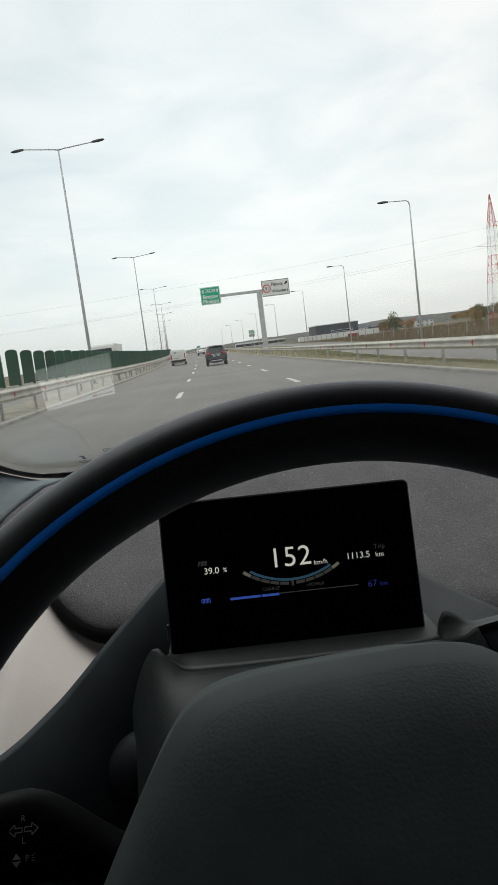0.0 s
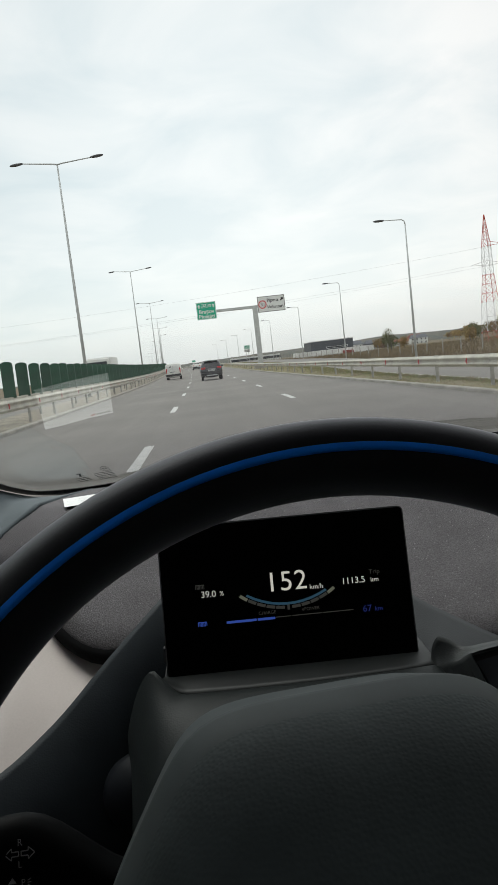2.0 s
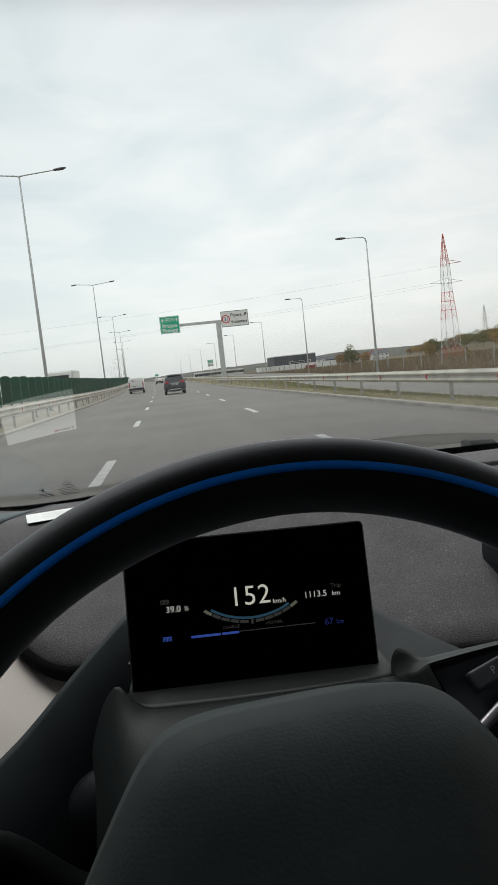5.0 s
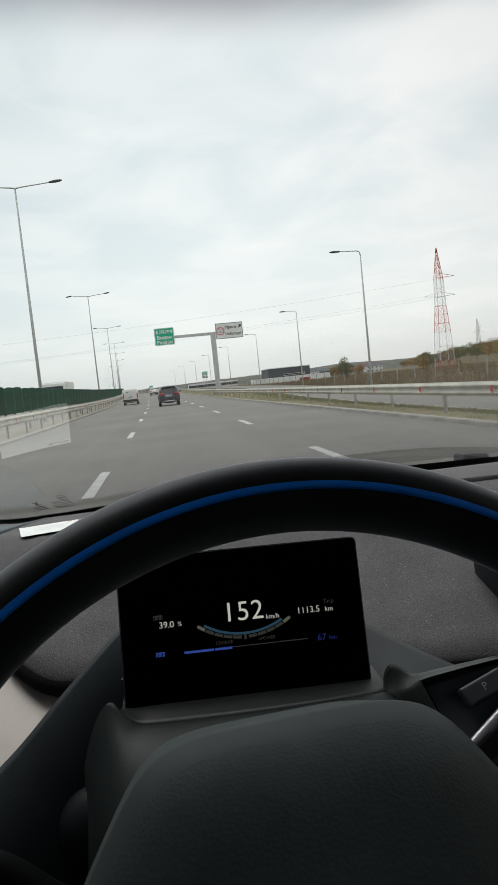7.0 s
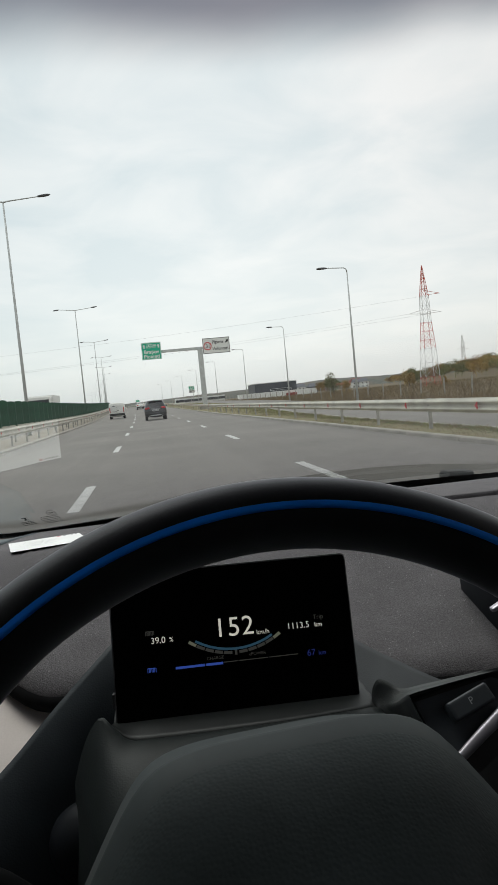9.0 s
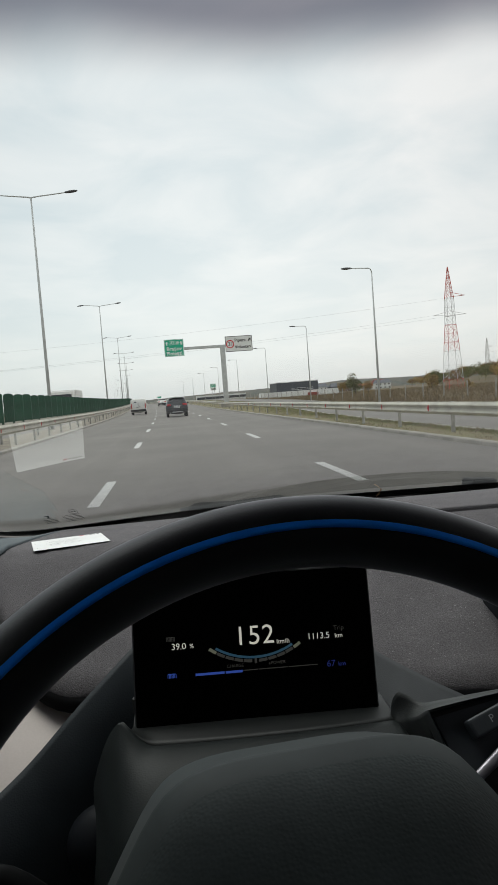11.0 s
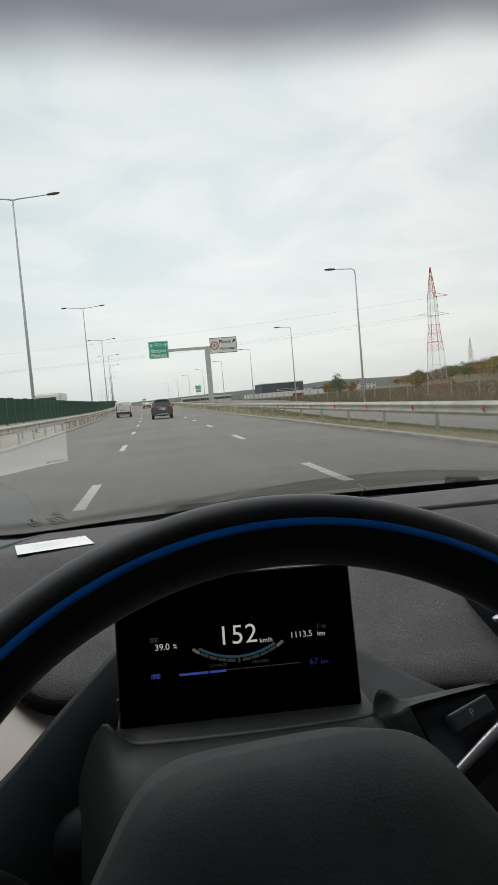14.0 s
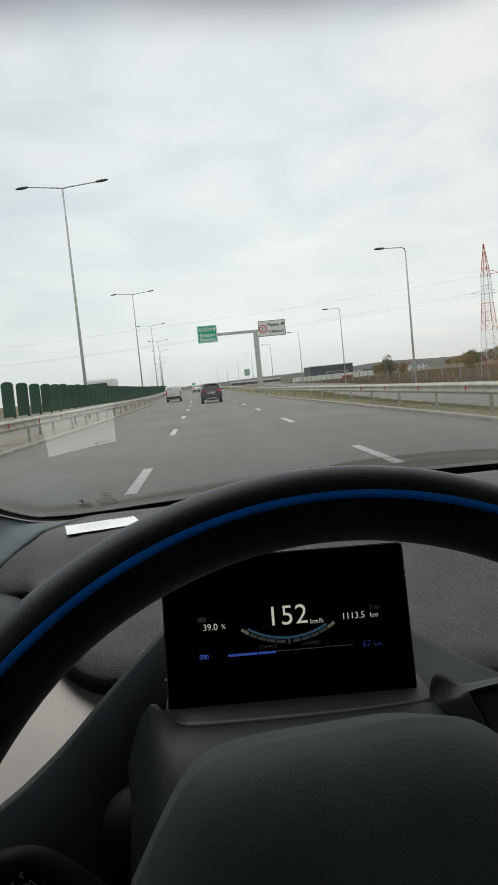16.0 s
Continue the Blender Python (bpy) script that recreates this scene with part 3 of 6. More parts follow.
guard_rail("guard_rail", 6.62, 0.52, 0.84, -1, -0.2, -20, 225, -8, 160, "galvanised steel guard rail with red reflectors along the verge")
guard_rail("guard_rail", -6.05, 0.58, 0.96, 1, 0.1, -300, 600, 4, 164, "pale galvanised guard rail with red reflectors below the green screen")
guard_rail("guard_rail", 15.6, 0.38, 0.68, -1, -0.4, -64, 6, -60, -4, "galvanised steel guard rail beyond the slip road")

# ---- the green anti-glare screen on the median ----
screen = tagged(empty("anti_glare_screen"), "row of dark green plastic slats with rounded tops on the median", "screen fence")
half = 0.215
outline = [(-half, 0.0), (half, 0.0)] + [(half * math.cos(a), 1.16 + 0.11 * math.sin(a)) for a in [math.pi * k / 8 for k in range(9)]]
bm = bmesh.new()
front = [bm.verts.new((x, -0.03 - 0.012 * math.cos(x / half * 4.5), z)) for x, z in outline]
back = [bm.verts.new((x, 0.03 - 0.012 * math.cos(x / half * 4.5), z)) for x, z in outline]
bm.faces.new(front); bm.faces.new(back[::-1])
for k in range(len(outline)):
    bm.faces.new((front[k], front[(k + 1) % len(outline)], back[(k + 1) % len(outline)], back[k]))
bmesh.ops.recalc_face_normals(bm, faces=bm.faces)
slat_me = mesh_of("slat", bm, SLAT)
bm = bmesh.new()
box(bm, 0.07, 0.09, 0.22, Matrix.Translation((0, 0.06, 0.90)), 0.01, 1)
foot_me = mesh_of("bracket", bm, POST_STEEL)
for i in range(150):
    s = 3.0 + 2.0 * i
    tilt = random.uniform(-1.2, 1.2)
    share("slat", slat_me, screen, at_road(s, -6.85, 0.96 + random.uniform(-0.02, 0.02)) @ pose(0, 0, 0, 0, tilt, random.uniform(-4, 4) - 6))
    share("bracket", foot_me, screen, at_road(s, -6.85, 0.0))
bm = bmesh.new()
for i in range(1, 150):
    box(bm, 0.43, 0.06, 1.25, at_road(3.0 - 2.0 * i, -6.85, 1.58) @ pose(0, 0, 0, 0, 0, -6))
for i in range(150, 175):
    box(bm, 0.43, 0.06, 1.25, at_road(3.0 + 2.0 * i, -6.85, 1.58) @ pose(0, 0, 0, 0, 0, -6))
tagged(part("far_slats", bm, SLAT, screen), kind="stuff")
bm = bmesh.new()
ribbon(bm, -300, 352, [(-6.78, 0.9), (-6.78, 1.0), (-6.72, 1.0), (-6.72, 0.9)], 8, close=True)
part("carrier_rail", bm, GALV, screen, "pale steel rail that carries the slats")
bm = bmesh.new()
box(bm, 0.08, 0.10, 0.80, Matrix.Translation((0, 0, 0.53)), 0.01, 1)
stand_me = mesh_of("stand", bm, POST_STEEL)
for s in stations(4.75, 300, 8.0):
    share("stand", stand_me, screen, at_road(s, -6.75))


# ---- street lamps ----
def lamp_head(parent, m):
    bm = bmesh.new()
    rings = []
    for u, w, h in ((0, 0.05, 0.05), (0.12, 0.11, 0.07), (0.4, 0.15, 0.09), (0.66, 0.13, 0.07), (0.80, 0.03, 0.03)):
        rings.append([m @ Vector((u, w * math.cos(a), h * math.sin(a))) for a in [2 * math.pi * k / 10 for k in range(10)]])
    loft(bm, rings, True, True)
    bmesh.ops.recalc_face_normals(bm, faces=bm.faces)
    return part("lamp_head", bm, LAMP_HEAD, parent, "dark flat lantern head", smooth=True)


def double_lamp(m):
    t = thing("street_lamp", "tall grey steel street lamp with two arms on the median", "street lamp", m, "double street lamps on the median")
    part("pole", pipe(bmesh.new(), [(0, 0, 0.1), (0, 0, 7), (0, 0, 14.75)], [0.115, 0.085, 0.048], 10), POLE, t, smooth=True)
    part("base_plate", boxed(0.42, 0.42, 0.05, Matrix.Translation((0, 0, 0.17)), 0.01, 1), POST_STEEL, t)
    for s in (-1, 1):
        arm = part("arm", pipe(bmesh.new(), [(0, 0, 14.7), (s * 0.3, 0, 14.76), (s * 2.2, 0, 14.95)], [0.05, 0.045, 0.032], 8), POLE, t, smooth=True)
        lamp_head(t, pose(s * 2.1, 0, 14.95, 0, -6 * s, 0 if s > 0 else 180))
    return t


def single_lamp(m):
    t = thing("street_lamp", "slim grey street lamp with one arm beside the slip road", "street lamp", m, "single street lamps beside the slip road")
    part("pole", pipe(bmesh.new(), [(0, 0, -0.6), (0, 0, 5), (0, 0, 9.9)], [0.10, 0.075, 0.045], 10), POLE, t, smooth=True)
    part("arm", pipe(bmesh.new(), [(0, 0, 9.85), (-0.06, 0, 10.1), (-0.25, 0, 10.2), (-1.6, 0, 10.25)], [0.045, 0.042, 0.04, 0.03], 8), POLE, t, smooth=True)
    lamp_head(t, pose(-1.55, 0, 10.25, 0, 0, 180))
    return t


first = double_lamp(at_road(46, -7.5))
for s in [46 + 51 * k for k in range(-6, 11) if k]:
    copy_thing(first, at_road(s, -7.6))
first = single_lamp(at_road(52, 14.0 + fork(52)))
for s in [52 + 44 * k for k in range(-3, 8) if k]:
    copy_thing(first, at_road(s, 14.0 + fork(s)))


# ---- signs ----
def words(parent, body, size, mat, x, z, y=-0.012, name="lettering", align="CENTER", space=1.0):
    me = text_mesh(body, size, mat, align, 0.001, space, -0.018 * size)
    return share(name, me, parent, pose(x, y, z, 90))


def sign_panel(parent, w, h, x, z, mat, edge, name, label):
    """A flat panel with a rim, facing the driver (-y)."""
    p = part(name, boxed(w, 0.04, h, Matrix.Translation((x, 0.03, z)), 0.01, 1), mat, parent, label)
    bm = bmesh.new()
    b = 0.05
    for sx, sz, cx, cz in ((w - 0.06, b, 0, h / 2 - 0.06), (w - 0.06, b, 0, -h / 2 + 0.06), (b, h - 0.16, w / 2 - 0.06, 0), (b, h - 0.16, -w / 2 + 0.06, 0)):
        box(bm, sx, 0.004, sz, Matrix.Translation((x + cx, 0.006, z + cz)))
    part("border", bm, edge, p)
    return p


def flat_shape(parent, points, mat, x, z, y=0.0, name="symbol"):
    return share(name, mesh_of(name, plate(points, 0.004), mat), parent, pose(x, y, z, 90))


def ring_shape(parent, r, inner, mat, x, z, y=0.0, name="symbol"):
    return share(name, mesh_of(name, disc(bmesh.new(), r, Matrix(), 28, inner), mat), parent, pose(x, y, z, 90))


def town_panels(t, gx, gz, wx, wz):
    g = sign_panel(t, 2.45, 2.15, gx, gz, SIGN_GREEN, SIGN_WHITE, "green_panel", "green panel with white town names")
    words(g, "Bra\u0219ov", 0.66, SIGN_WHITE, gx, gz - 0.13, 0.0)
    words(g, "Ploie\u0219ti", 0.66, SIGN_WHITE, gx, gz - 0.72, 0.0)
    words(g, "A3", 0.46, SIGN_WHITE, gx - 0.18, gz + 0.60, 0.0)
    bm = bmesh.new()
    for sx, sz, cx, cz in ((0.78, 0.03, -0.18, 0.82), (0.78, 0.03, -0.18, 0.38), (0.03, 0.46, -0.56, 0.6), (0.03, 0.46, 0.20, 0.6)):
        box(bm, sx, 0.004, sz, Matrix.Translation((gx + cx, 0.004, gz + cz)))
    part("number_frame", bm, SIGN_WHITE, g)
    bm = bmesh.new()
    for cx in (0.36, 0.48, 0.60):
        box(bm, 0.05, 0.004, 0.40, Matrix.Translation((gx + cx, 0.004, gz + 0.6)))
    box(bm, 0.40, 0.004, 0.05, Matrix.Translation((gx + 0.48, 0.004, gz + 0.68)))
    part("motorway_symbol", bm, SIGN_WHITE, g)
    for cx in (-0.88, 0.92):
        flat_shape(g, arrow(0.46), SIGN_WHITE, gx + cx, gz + 0.58, 0.004)
    w = sign_panel(t, 3.5, 2.0, wx, wz, SIGN_WHITE, SIGN_BLACK, "white_panel", "white panel with black district names and a weight limit")
    words(w, "Pipera", 0.58, SIGN_BLACK, wx + 0.20, wz + 0.42, 0.0)
    words(w, "Voluntari", 0.55, SIGN_BLACK, wx + 0.50, wz - 0.42, 0.0)
    ring_shape(w, 0.52, 0.40, SIGN_RED, wx - 1.12, wz - 0.02, 0.004)
    words(w, "3", 0.62, SIGN_BLACK, wx - 1.22, wz - 0.02, 0.0)
    words(w, "t", 0.30, SIGN_BLACK, wx - 0.90, wz + 0.12, 0.0)
    words(w, "5", 0.26, SIGN_BLACK, wx - 0.90, wz - 0.16, 0.0)
    flat_shape(w, arrow(0.50, -math.pi / 4), SIGN_BLACK, wx + 1.38, wz + 0.46, 0.004)


t = thing("overhead_sign", "grey steel cantilever gantry with a green and a white sign", "road sign", at_road(90, 7.85))
part("post", boxed(0.62, 0.5, 8.1, Matrix.Translation((0, 0.3, 3.9)), 0.04, 2), POLE, t)
part("beam", boxed(7.8, 0.38, 0.34, Matrix.Translation((-1.0, 0.3, 7.85)), 0.03, 2), POLE, t)
part("foot", boxed(1.5, 1.3, 0.9, Matrix.Translation((0, 0.3, 0.0)), 0.04, 1), CONCRETE, t)
for cx in (-6.6, -5.4, 1.6, 3.0):
    part("bracket", boxed(0.1, 0.2, 1.7, Matrix.Translation((cx, 0.14, 8.0)), 0.01, 1), POST_STEEL, t)
town_panels(t, -6.15, 8.0, 2.1, 8.02)

t = thing("overhead_sign", "grey steel portal gantry across the lanes with two signs", "road sign", at_road(-242, 0))
for cx in (-7.4, 8.2):
    part("post", boxed(0.55, 0.5, 7.6, Matrix.Translation((cx, 0.3, 3.7)), 0.04, 2), POLE, t)
    part("foot", boxed(1.3, 1.3, 0.9, Matrix.Translation((cx, 0.3, 0.2)), 0.04, 1), CONCRETE, t)
part("beam", boxed(16.2, 0.38, 0.34, Matrix.Translation((0.4, 0.3, 7.4)), 0.03, 2), POLE, t)
town_panels(t, -2.0, 7.5, 2.0, 7.6)


def post_sign(m, posts, h, label):
    t = thing("road_sign", label, "road sign", m)
    for cx in posts:
        part("post", pipe(bmesh.new(), [(cx, 0.08, -0.7), (cx, 0.08, h)], 0.04, 10), POLE, t, smooth=True)
    return t


t = post_sign(at_road(118, 8.6, -0.1), (-0.2, 0.2), 3.6, "small green motorway number sign above a white kilometre plate")
p = sign_panel(t, 0.95, 0.62, 0, 3.35, SIGN_GREEN, SIGN_WHITE, "number_panel", "green panel with motorway number")
words(p, "A3", 0.5, SIGN_WHITE, 0, 3.35, 0.0)
p = sign_panel(t, 0.95, 0.42, 0, 2.78, SIGN_WHITE, SIGN_BLACK, "kilometre_plate", "white plate with kilometre number")
words(p, "km 9", 0.30, SIGN_BLACK, 0, 2.78, 0.0)

t = post_sign(at_road(-4, 15.6, -0.3), (0,), 3.4, "round white speed limit sign with a red ring")
share("speed_disc", mesh_of("speed_disc", disc(bmesh.new(), 0.45, Matrix(), 28), SIGN_WHITE), t, pose(0, 0.02, 3.2, 90))
ring_shape(t, 0.45, 0.36, SIGN_RED, 0, 3.2, 0.01)
words(t, "70", 0.5, SIGN_BLACK, 0, 3.2, 0.01)
p = sign_panel(t, 0.6, 0.6, 0, 2.4, SIGN_GREEN, SIGN_WHITE, "exit_plate", "small green exit plate")
flat_shape(p, [(-0.3, -0.26), (-0.26, -0.3), (0.3, 0.26), (0.26, 0.3)], SIGN_RED, 0, 2.4, 0.004)

t = post_sign(at_road(-212, 8.6), (-0.6, 0.6), 3.0, "green lane guidance board with white arrows on two posts")
p = sign_panel(t, 2.6, 2.2, 0, 3.6, SIGN_GREEN, SIGN_WHITE, "lane_board", "green board with lane arrows")
for cx in (-0.9, -0.3, 0.3, 0.9):
    flat_shape(p, arrow(0.55), SIGN_WHITE, cx, 4.1, 0.004)
    ring_shape(p, 0.2, 0.0, SIGN_WHITE, cx, 3.5, 0.004)
    if cx < 0.8:
        flat_shape(p, arrow(0.55), SIGN_WHITE, cx, 2.95, 0.004)

t = post_sign(at_road(343, 7.8), (-0.5, 0.5), 3.1, "green bridge name sign with white words on two posts")
p = sign_panel(t, 1.7, 0.95, 0, 2.9, SIGN_GREEN, SIGN_WHITE, "name_panel", "green panel with bridge name")
words(p, "Pasaj", 0.36, SIGN_WHITE, 0, 3.10, 0.0)
words(p, "L= 90 m", 0.30, SIGN_WHITE, 0, 2.70, 0.0)

for s, lat in ((-10.5, 6.75), (-8.7, 7.35)):
    t = thing("hazard_board", "orange and yellow striped hazard board at the rail's end", "hazard marker", at_road(s, lat), "hazard boards")
    part("board", boxed(0.34, 0.03, 1.5, Matrix.Translation((0, 0, 1.15)), 0.01, 1), SIGN_YELLOW, t)
    part("post", pipe(bmesh.new(), [(0, 0.05, -0.1), (0, 0.05, 1.5)], 0.03, 8), POST_STEEL, t)
    for k in range(5):
        part("stripe", plate([(-0.16, -0.09), (0.16, 0.05), (0.16, 0.17), (-0.16, 0.03)], 0.003), SIGN_RED, t).matrix_basis = pose(0, -0.018, 0.55 + 0.28 * k, 90)

# ---- bridge parapet ahead ----
for lat, a, b in ((7.6, 226, 420), (-7.6, 352, 470)):
    t = tagged(empty("bridge_parapet"), "galvanised steel parapet with a tubular top rail on the overpass", "parapet")
    bm = bmesh.new()
    ribbon(bm, a, b, [(lat - 0.06, 1.12), (lat + 0.06, 1.12), (lat + 0.06, 1.28), (lat - 0.06, 1.28)], 6, close=True)
    part("top_rail", bm, GALV, t)
    bm = bmesh.new()
    ribbon(bm, a, b, [(lat - 0.03, 0.6), (lat + 0.03, 0.6), (lat + 0.03, 0.72), (lat - 0.03, 0.72)], 6, close=True)
    part("lower_rail", bm, GALV, t)
    bm = bmesh.new()
    box(bm, 0.08, 0.12, 1.3, Matrix.Translation((0, 0, 0.5)), 0.01, 1)
    pm = mesh_of("post", bm, POST_STEEL)
    for s in stations(a, b, 2.6):
        share("post", pm, t, at_road(s, lat))


# ---- other traffic ----
def wheel(parent, x, y, r=0.34, w=0.22):
    bm = bmesh.new()
    prof = [(r * 0.62, -w / 2), (r * 0.93, -w / 2), (r, -w * 0.34), (r, w * 0.34), (r * 0.93, w / 2), (r * 0.62, w / 2)]
    loft(bm, [[Vector((x + a, y + q * math.cos(th), r + q * math.sin(th))) for th in [2 * math.pi * k / 24 for k in range(24)]] for q, a in prof], True)
    bmesh.ops.recalc_face_normals(bm, faces=bm.faces)
    wh = part("wheel", bm, TYRE, parent, "black tyre", smooth=True)
    part("rim", pipe(bmesh.new(), [(x - w * 0.42, y, r), (x + w * 0.42, y, r)], r * 0.63, 20), CHROME, wh)
    return wh


def vehicle(name, label, m, paint, w, length, h, waist, roof_w, hood, kind):
    """A car or van seen from behind: lofted body, glass, lamps, bumper, wheels. Its rear face is at y = 0."""
    t = thing(name, label, "van" if kind == "van" else "car", m)
    # cross-sections along the length: y, half width, bottom, waist, roof height, roof half width
    if kind == "van":
        secs = [(0.0, 0.93, 0.45, 0.98, 0.88), (0.08, 0.97, 0.36, 1.0, 0.94), (1.6, 1.0, 0.30, 1.0, 0.96), (2.9, 1.0, 0.30, 0.98, 0.94), (3.4, 0.99, 0.30, 0.66, 0.92), (4.2, 0.95, 0.34, 0.58, 0.86), (length, 0.86, 0.42, 0.5, 0.8)]
    else:
        secs = [(0.0, 0.90, 0.50, 0.60, 0.88), (0.12, 0.96, 0.38, 0.66, 0.88), (0.28, 0.99, 0.32, 0.80, 0.80), (0.62, 1.0, 0.30, 0.975, 0.74), (1.5, 1.0, 0.30, 1.0, 0.76), (2.5, 1.0, 0.30, 0.97, 0.74), (3.3, 0.99, 0.30, 0.66, 0.84), (4.1, 0.95, 0.34, 0.58, 0.84), (length, 0.84, 0.44, 0.5, 0.78)]
    rings = []
    for y, hw, bot, top, rw in secs:
        a, r = w / 2 * hw, w / 2 * rw * hw
        zt = h * top
        zw = min(waist, zt - 0.06)
        rings.append([Vector(p) for p in ((-a * 0.9, y, bot), (-a, y, bot + 0.12), (-a, y, zw), (-(r + 0.02), y, zt - 0.10), (-r * 0.86, y, zt),
                                          (r * 0.86, y, zt), (r + 0.02, y, zt - 0.10), (a, y, zw), (a, y, bot + 0.12), (a * 0.9, y, bot))])
    bm = bmesh.new()
    loft(bm, rings, True, True)
    bmesh.ops.recalc_face_normals(bm, faces=bm.faces)
    bmesh.ops.subdivide_edges(bm, edges=bm.edges[:], cuts=1, smooth=0.25, use_grid_fill=True)
    body = part("body", bm, paint, t, smooth=True)
    yb = -0.01
    if kind == "van":
        for s in (-1, 1):
            part("rear_window", boxed(w * 0.36, 0.02, 0.48, pose(s * w * 0.21, yb, h * 0.70), 0.03, 2), DARK_WINDOW if s > 9 else PLASTER_WHITE, body)
            part("tail_lamp", boxed(0.12, 0.06, 0.62, pose(s * w * 0.435, 0.01, 1.05), 0.03, 2), TAIL_RED, t, "upright red tail lamp")
        part("door_gap", boxed(0.015, 0.012, h * 0.62, pose(0, yb - 0.008, h * 0.56)), TRIM_BLACK, body)
        part("number_plate", boxed(0.5, 0.015, 0.12, pose(-0.2, yb - 0.02, 0.86)), PLATE, t)
        part("plate_text", boxed(0.4, 0.006, 0.06, pose(-0.2, yb - 0.032, 0.86)), INK, t)
        part("door_handle", boxed(0.16, 0.03, 0.05, pose(0.14, yb - 0.015, 0.98), 0.01, 1), TRIM_BLACK, t)
        part("bumper", boxed(w * 0.97, 0.2, 0.26, pose(0, 0.04, 0.52), 0.06, 3), TRIM_BLACK, t)
        part("sticker", boxed(0.26, 0.006, 0.12, pose(-0.34, yb - 0.014, h * 0.82)), INK, t)
        part("roof_vent", boxed(0.5, 0.4, 0.09, pose(-0.1, 0.9, h * 1.02), 0.04, 2), PAINT_WHITE, t)
    else:
        part("rear_window", boxed(w * 0.66, 0.03, 0.42, pose(0, 0.30, h * 0.80, -33, 0, 0), 0.05, 3), DARK_WINDOW, body)
        part("roof_spoiler", boxed(w * 0.66, 0.24, 0.045, pose(0, 0.46, h * 0.975, 6), 0.02, 2), PAINT_BLACK, t)
        for s in (-1, 1):
            part("tail_lamp", boxed(0.36, 0.10, 0.17, pose(s * w * 0.36, 0.035, h * 0.615, -20, s * 6, s * 14), 0.04, 3), TAIL_RED, t, "red tail lamp")
            part("low_reflector", boxed(0.2, 0.03, 0.05, pose(s * w * 0.36, -0.03, 0.50), 0.01, 1), TAIL_RED, t)
            part("exhaust", pipe(bmesh.new(), [(s * w * 0.3, -0.06, 0.36), (s * w * 0.3, 0.15, 0.36)], 0.045, 12), CHROME, t)
            part("roof_rail", pipe(bmesh.new(), [(s * w * 0.34, 0.6, h * 0.99), (s * w * 0.35, 1.5, h * 1.03), (s * w * 0.34, 2.4, h * 0.98)], 0.02, 8), CHROME, t)
        part("number_plate", boxed(0.52, 0.015, 0.12, pose(0, -0.03, h * 0.50), 0.005, 1), PLATE, t)
        part("plate_text", boxed(0.42, 0.006, 0.06, pose(0, -0.041, h * 0.50)), INK, t)
        part("chrome_strip", boxed(w * 0.44, 0.03, 0.03, pose(0, -0.02, h * 0.57), 0.008, 1), CHROME, t)
        part("bumper", boxed(w * 0.98, 0.26, 0.24, pose(0, 0.06, 0.56), 0.08, 3), PAINT_BLACK, t)
        part("lower_bumper", boxed(w * 0.9, 0.2, 0.16, pose(0, 0.04, 0.40), 0.05, 3), TRIM_BLACK, t)
        part("skid_plate", boxed(w * 0.5, 0.04, 0.09, pose(0, -0.07, 0.42), 0.02, 2), CHROME, t)
    for s in (-1, 1):
        part("mirror", boxed(0.2, 0.12, 0.16, pose(s * (w / 2 + 0.09), length * 0.6, waist + 0.12), 0.04, 3), paint, t)
        part("side_window", boxed(0.02, length * 0.36, 0.36, pose(s * (w / 2 * 0.90), length * 0.36, waist + 0.20, 0, -s * 18), 0.03, 2), DARK_WINDOW, body)
        for y in (length * 0.17, length * 0.79):
            wheel(t, s * (w / 2 - 0.14), y)
    return t


vehicle("black_suv", "black sport utility car with red tail lamps on the lane ahead", at_road(60, 0.75, 0.03), PAINT_BLACK, 1.86, 4.5, 1.68, 1.02, 0.7, 1.0, "suv")
vehicle("white_van", "small white delivery van with dark bumper on the inner lane", at_road(84, -3.2, 0.02), PAINT_WHITE, 1.83, 4.4, 1.84, 1.05, 0.9, 1.0, "van")
vehicle("white_car", "white car far ahead on the middle lane", at_road(150, 0.5, 0.03), PAINT_WHITE, 1.8, 4.3, 1.55, 0.95, 0.7, 1.0, "suv")
# a lorry on the opposite carriageway, seen over the screen
t = thing("lorry", "pale lorry cab on the opposite carriageway", "lorry", at_road(78, -11.0))
part("cab", boxed(2.4, 2.0, 2.6, Matrix.Translation((0, 0, 2.0)), 0.12, 3), PAINT_WHITE, t)
part("windscreen", boxed(2.1, 0.04, 0.9, Matrix.Translation((0, -1.0, 2.5)), 0.02, 1), DARK_WINDOW, t)
part("cargo_box", boxed(2.5, 7.0, 2.7, Matrix.Translation((0, 4.6, 2.1)), 0.05, 2), PLASTER_WHITE, t)
for s in (-1, 1):
    for y in (-0.3, 3.5, 7.0):
        wheel(t, s * 1.05, y, 0.48, 0.3)

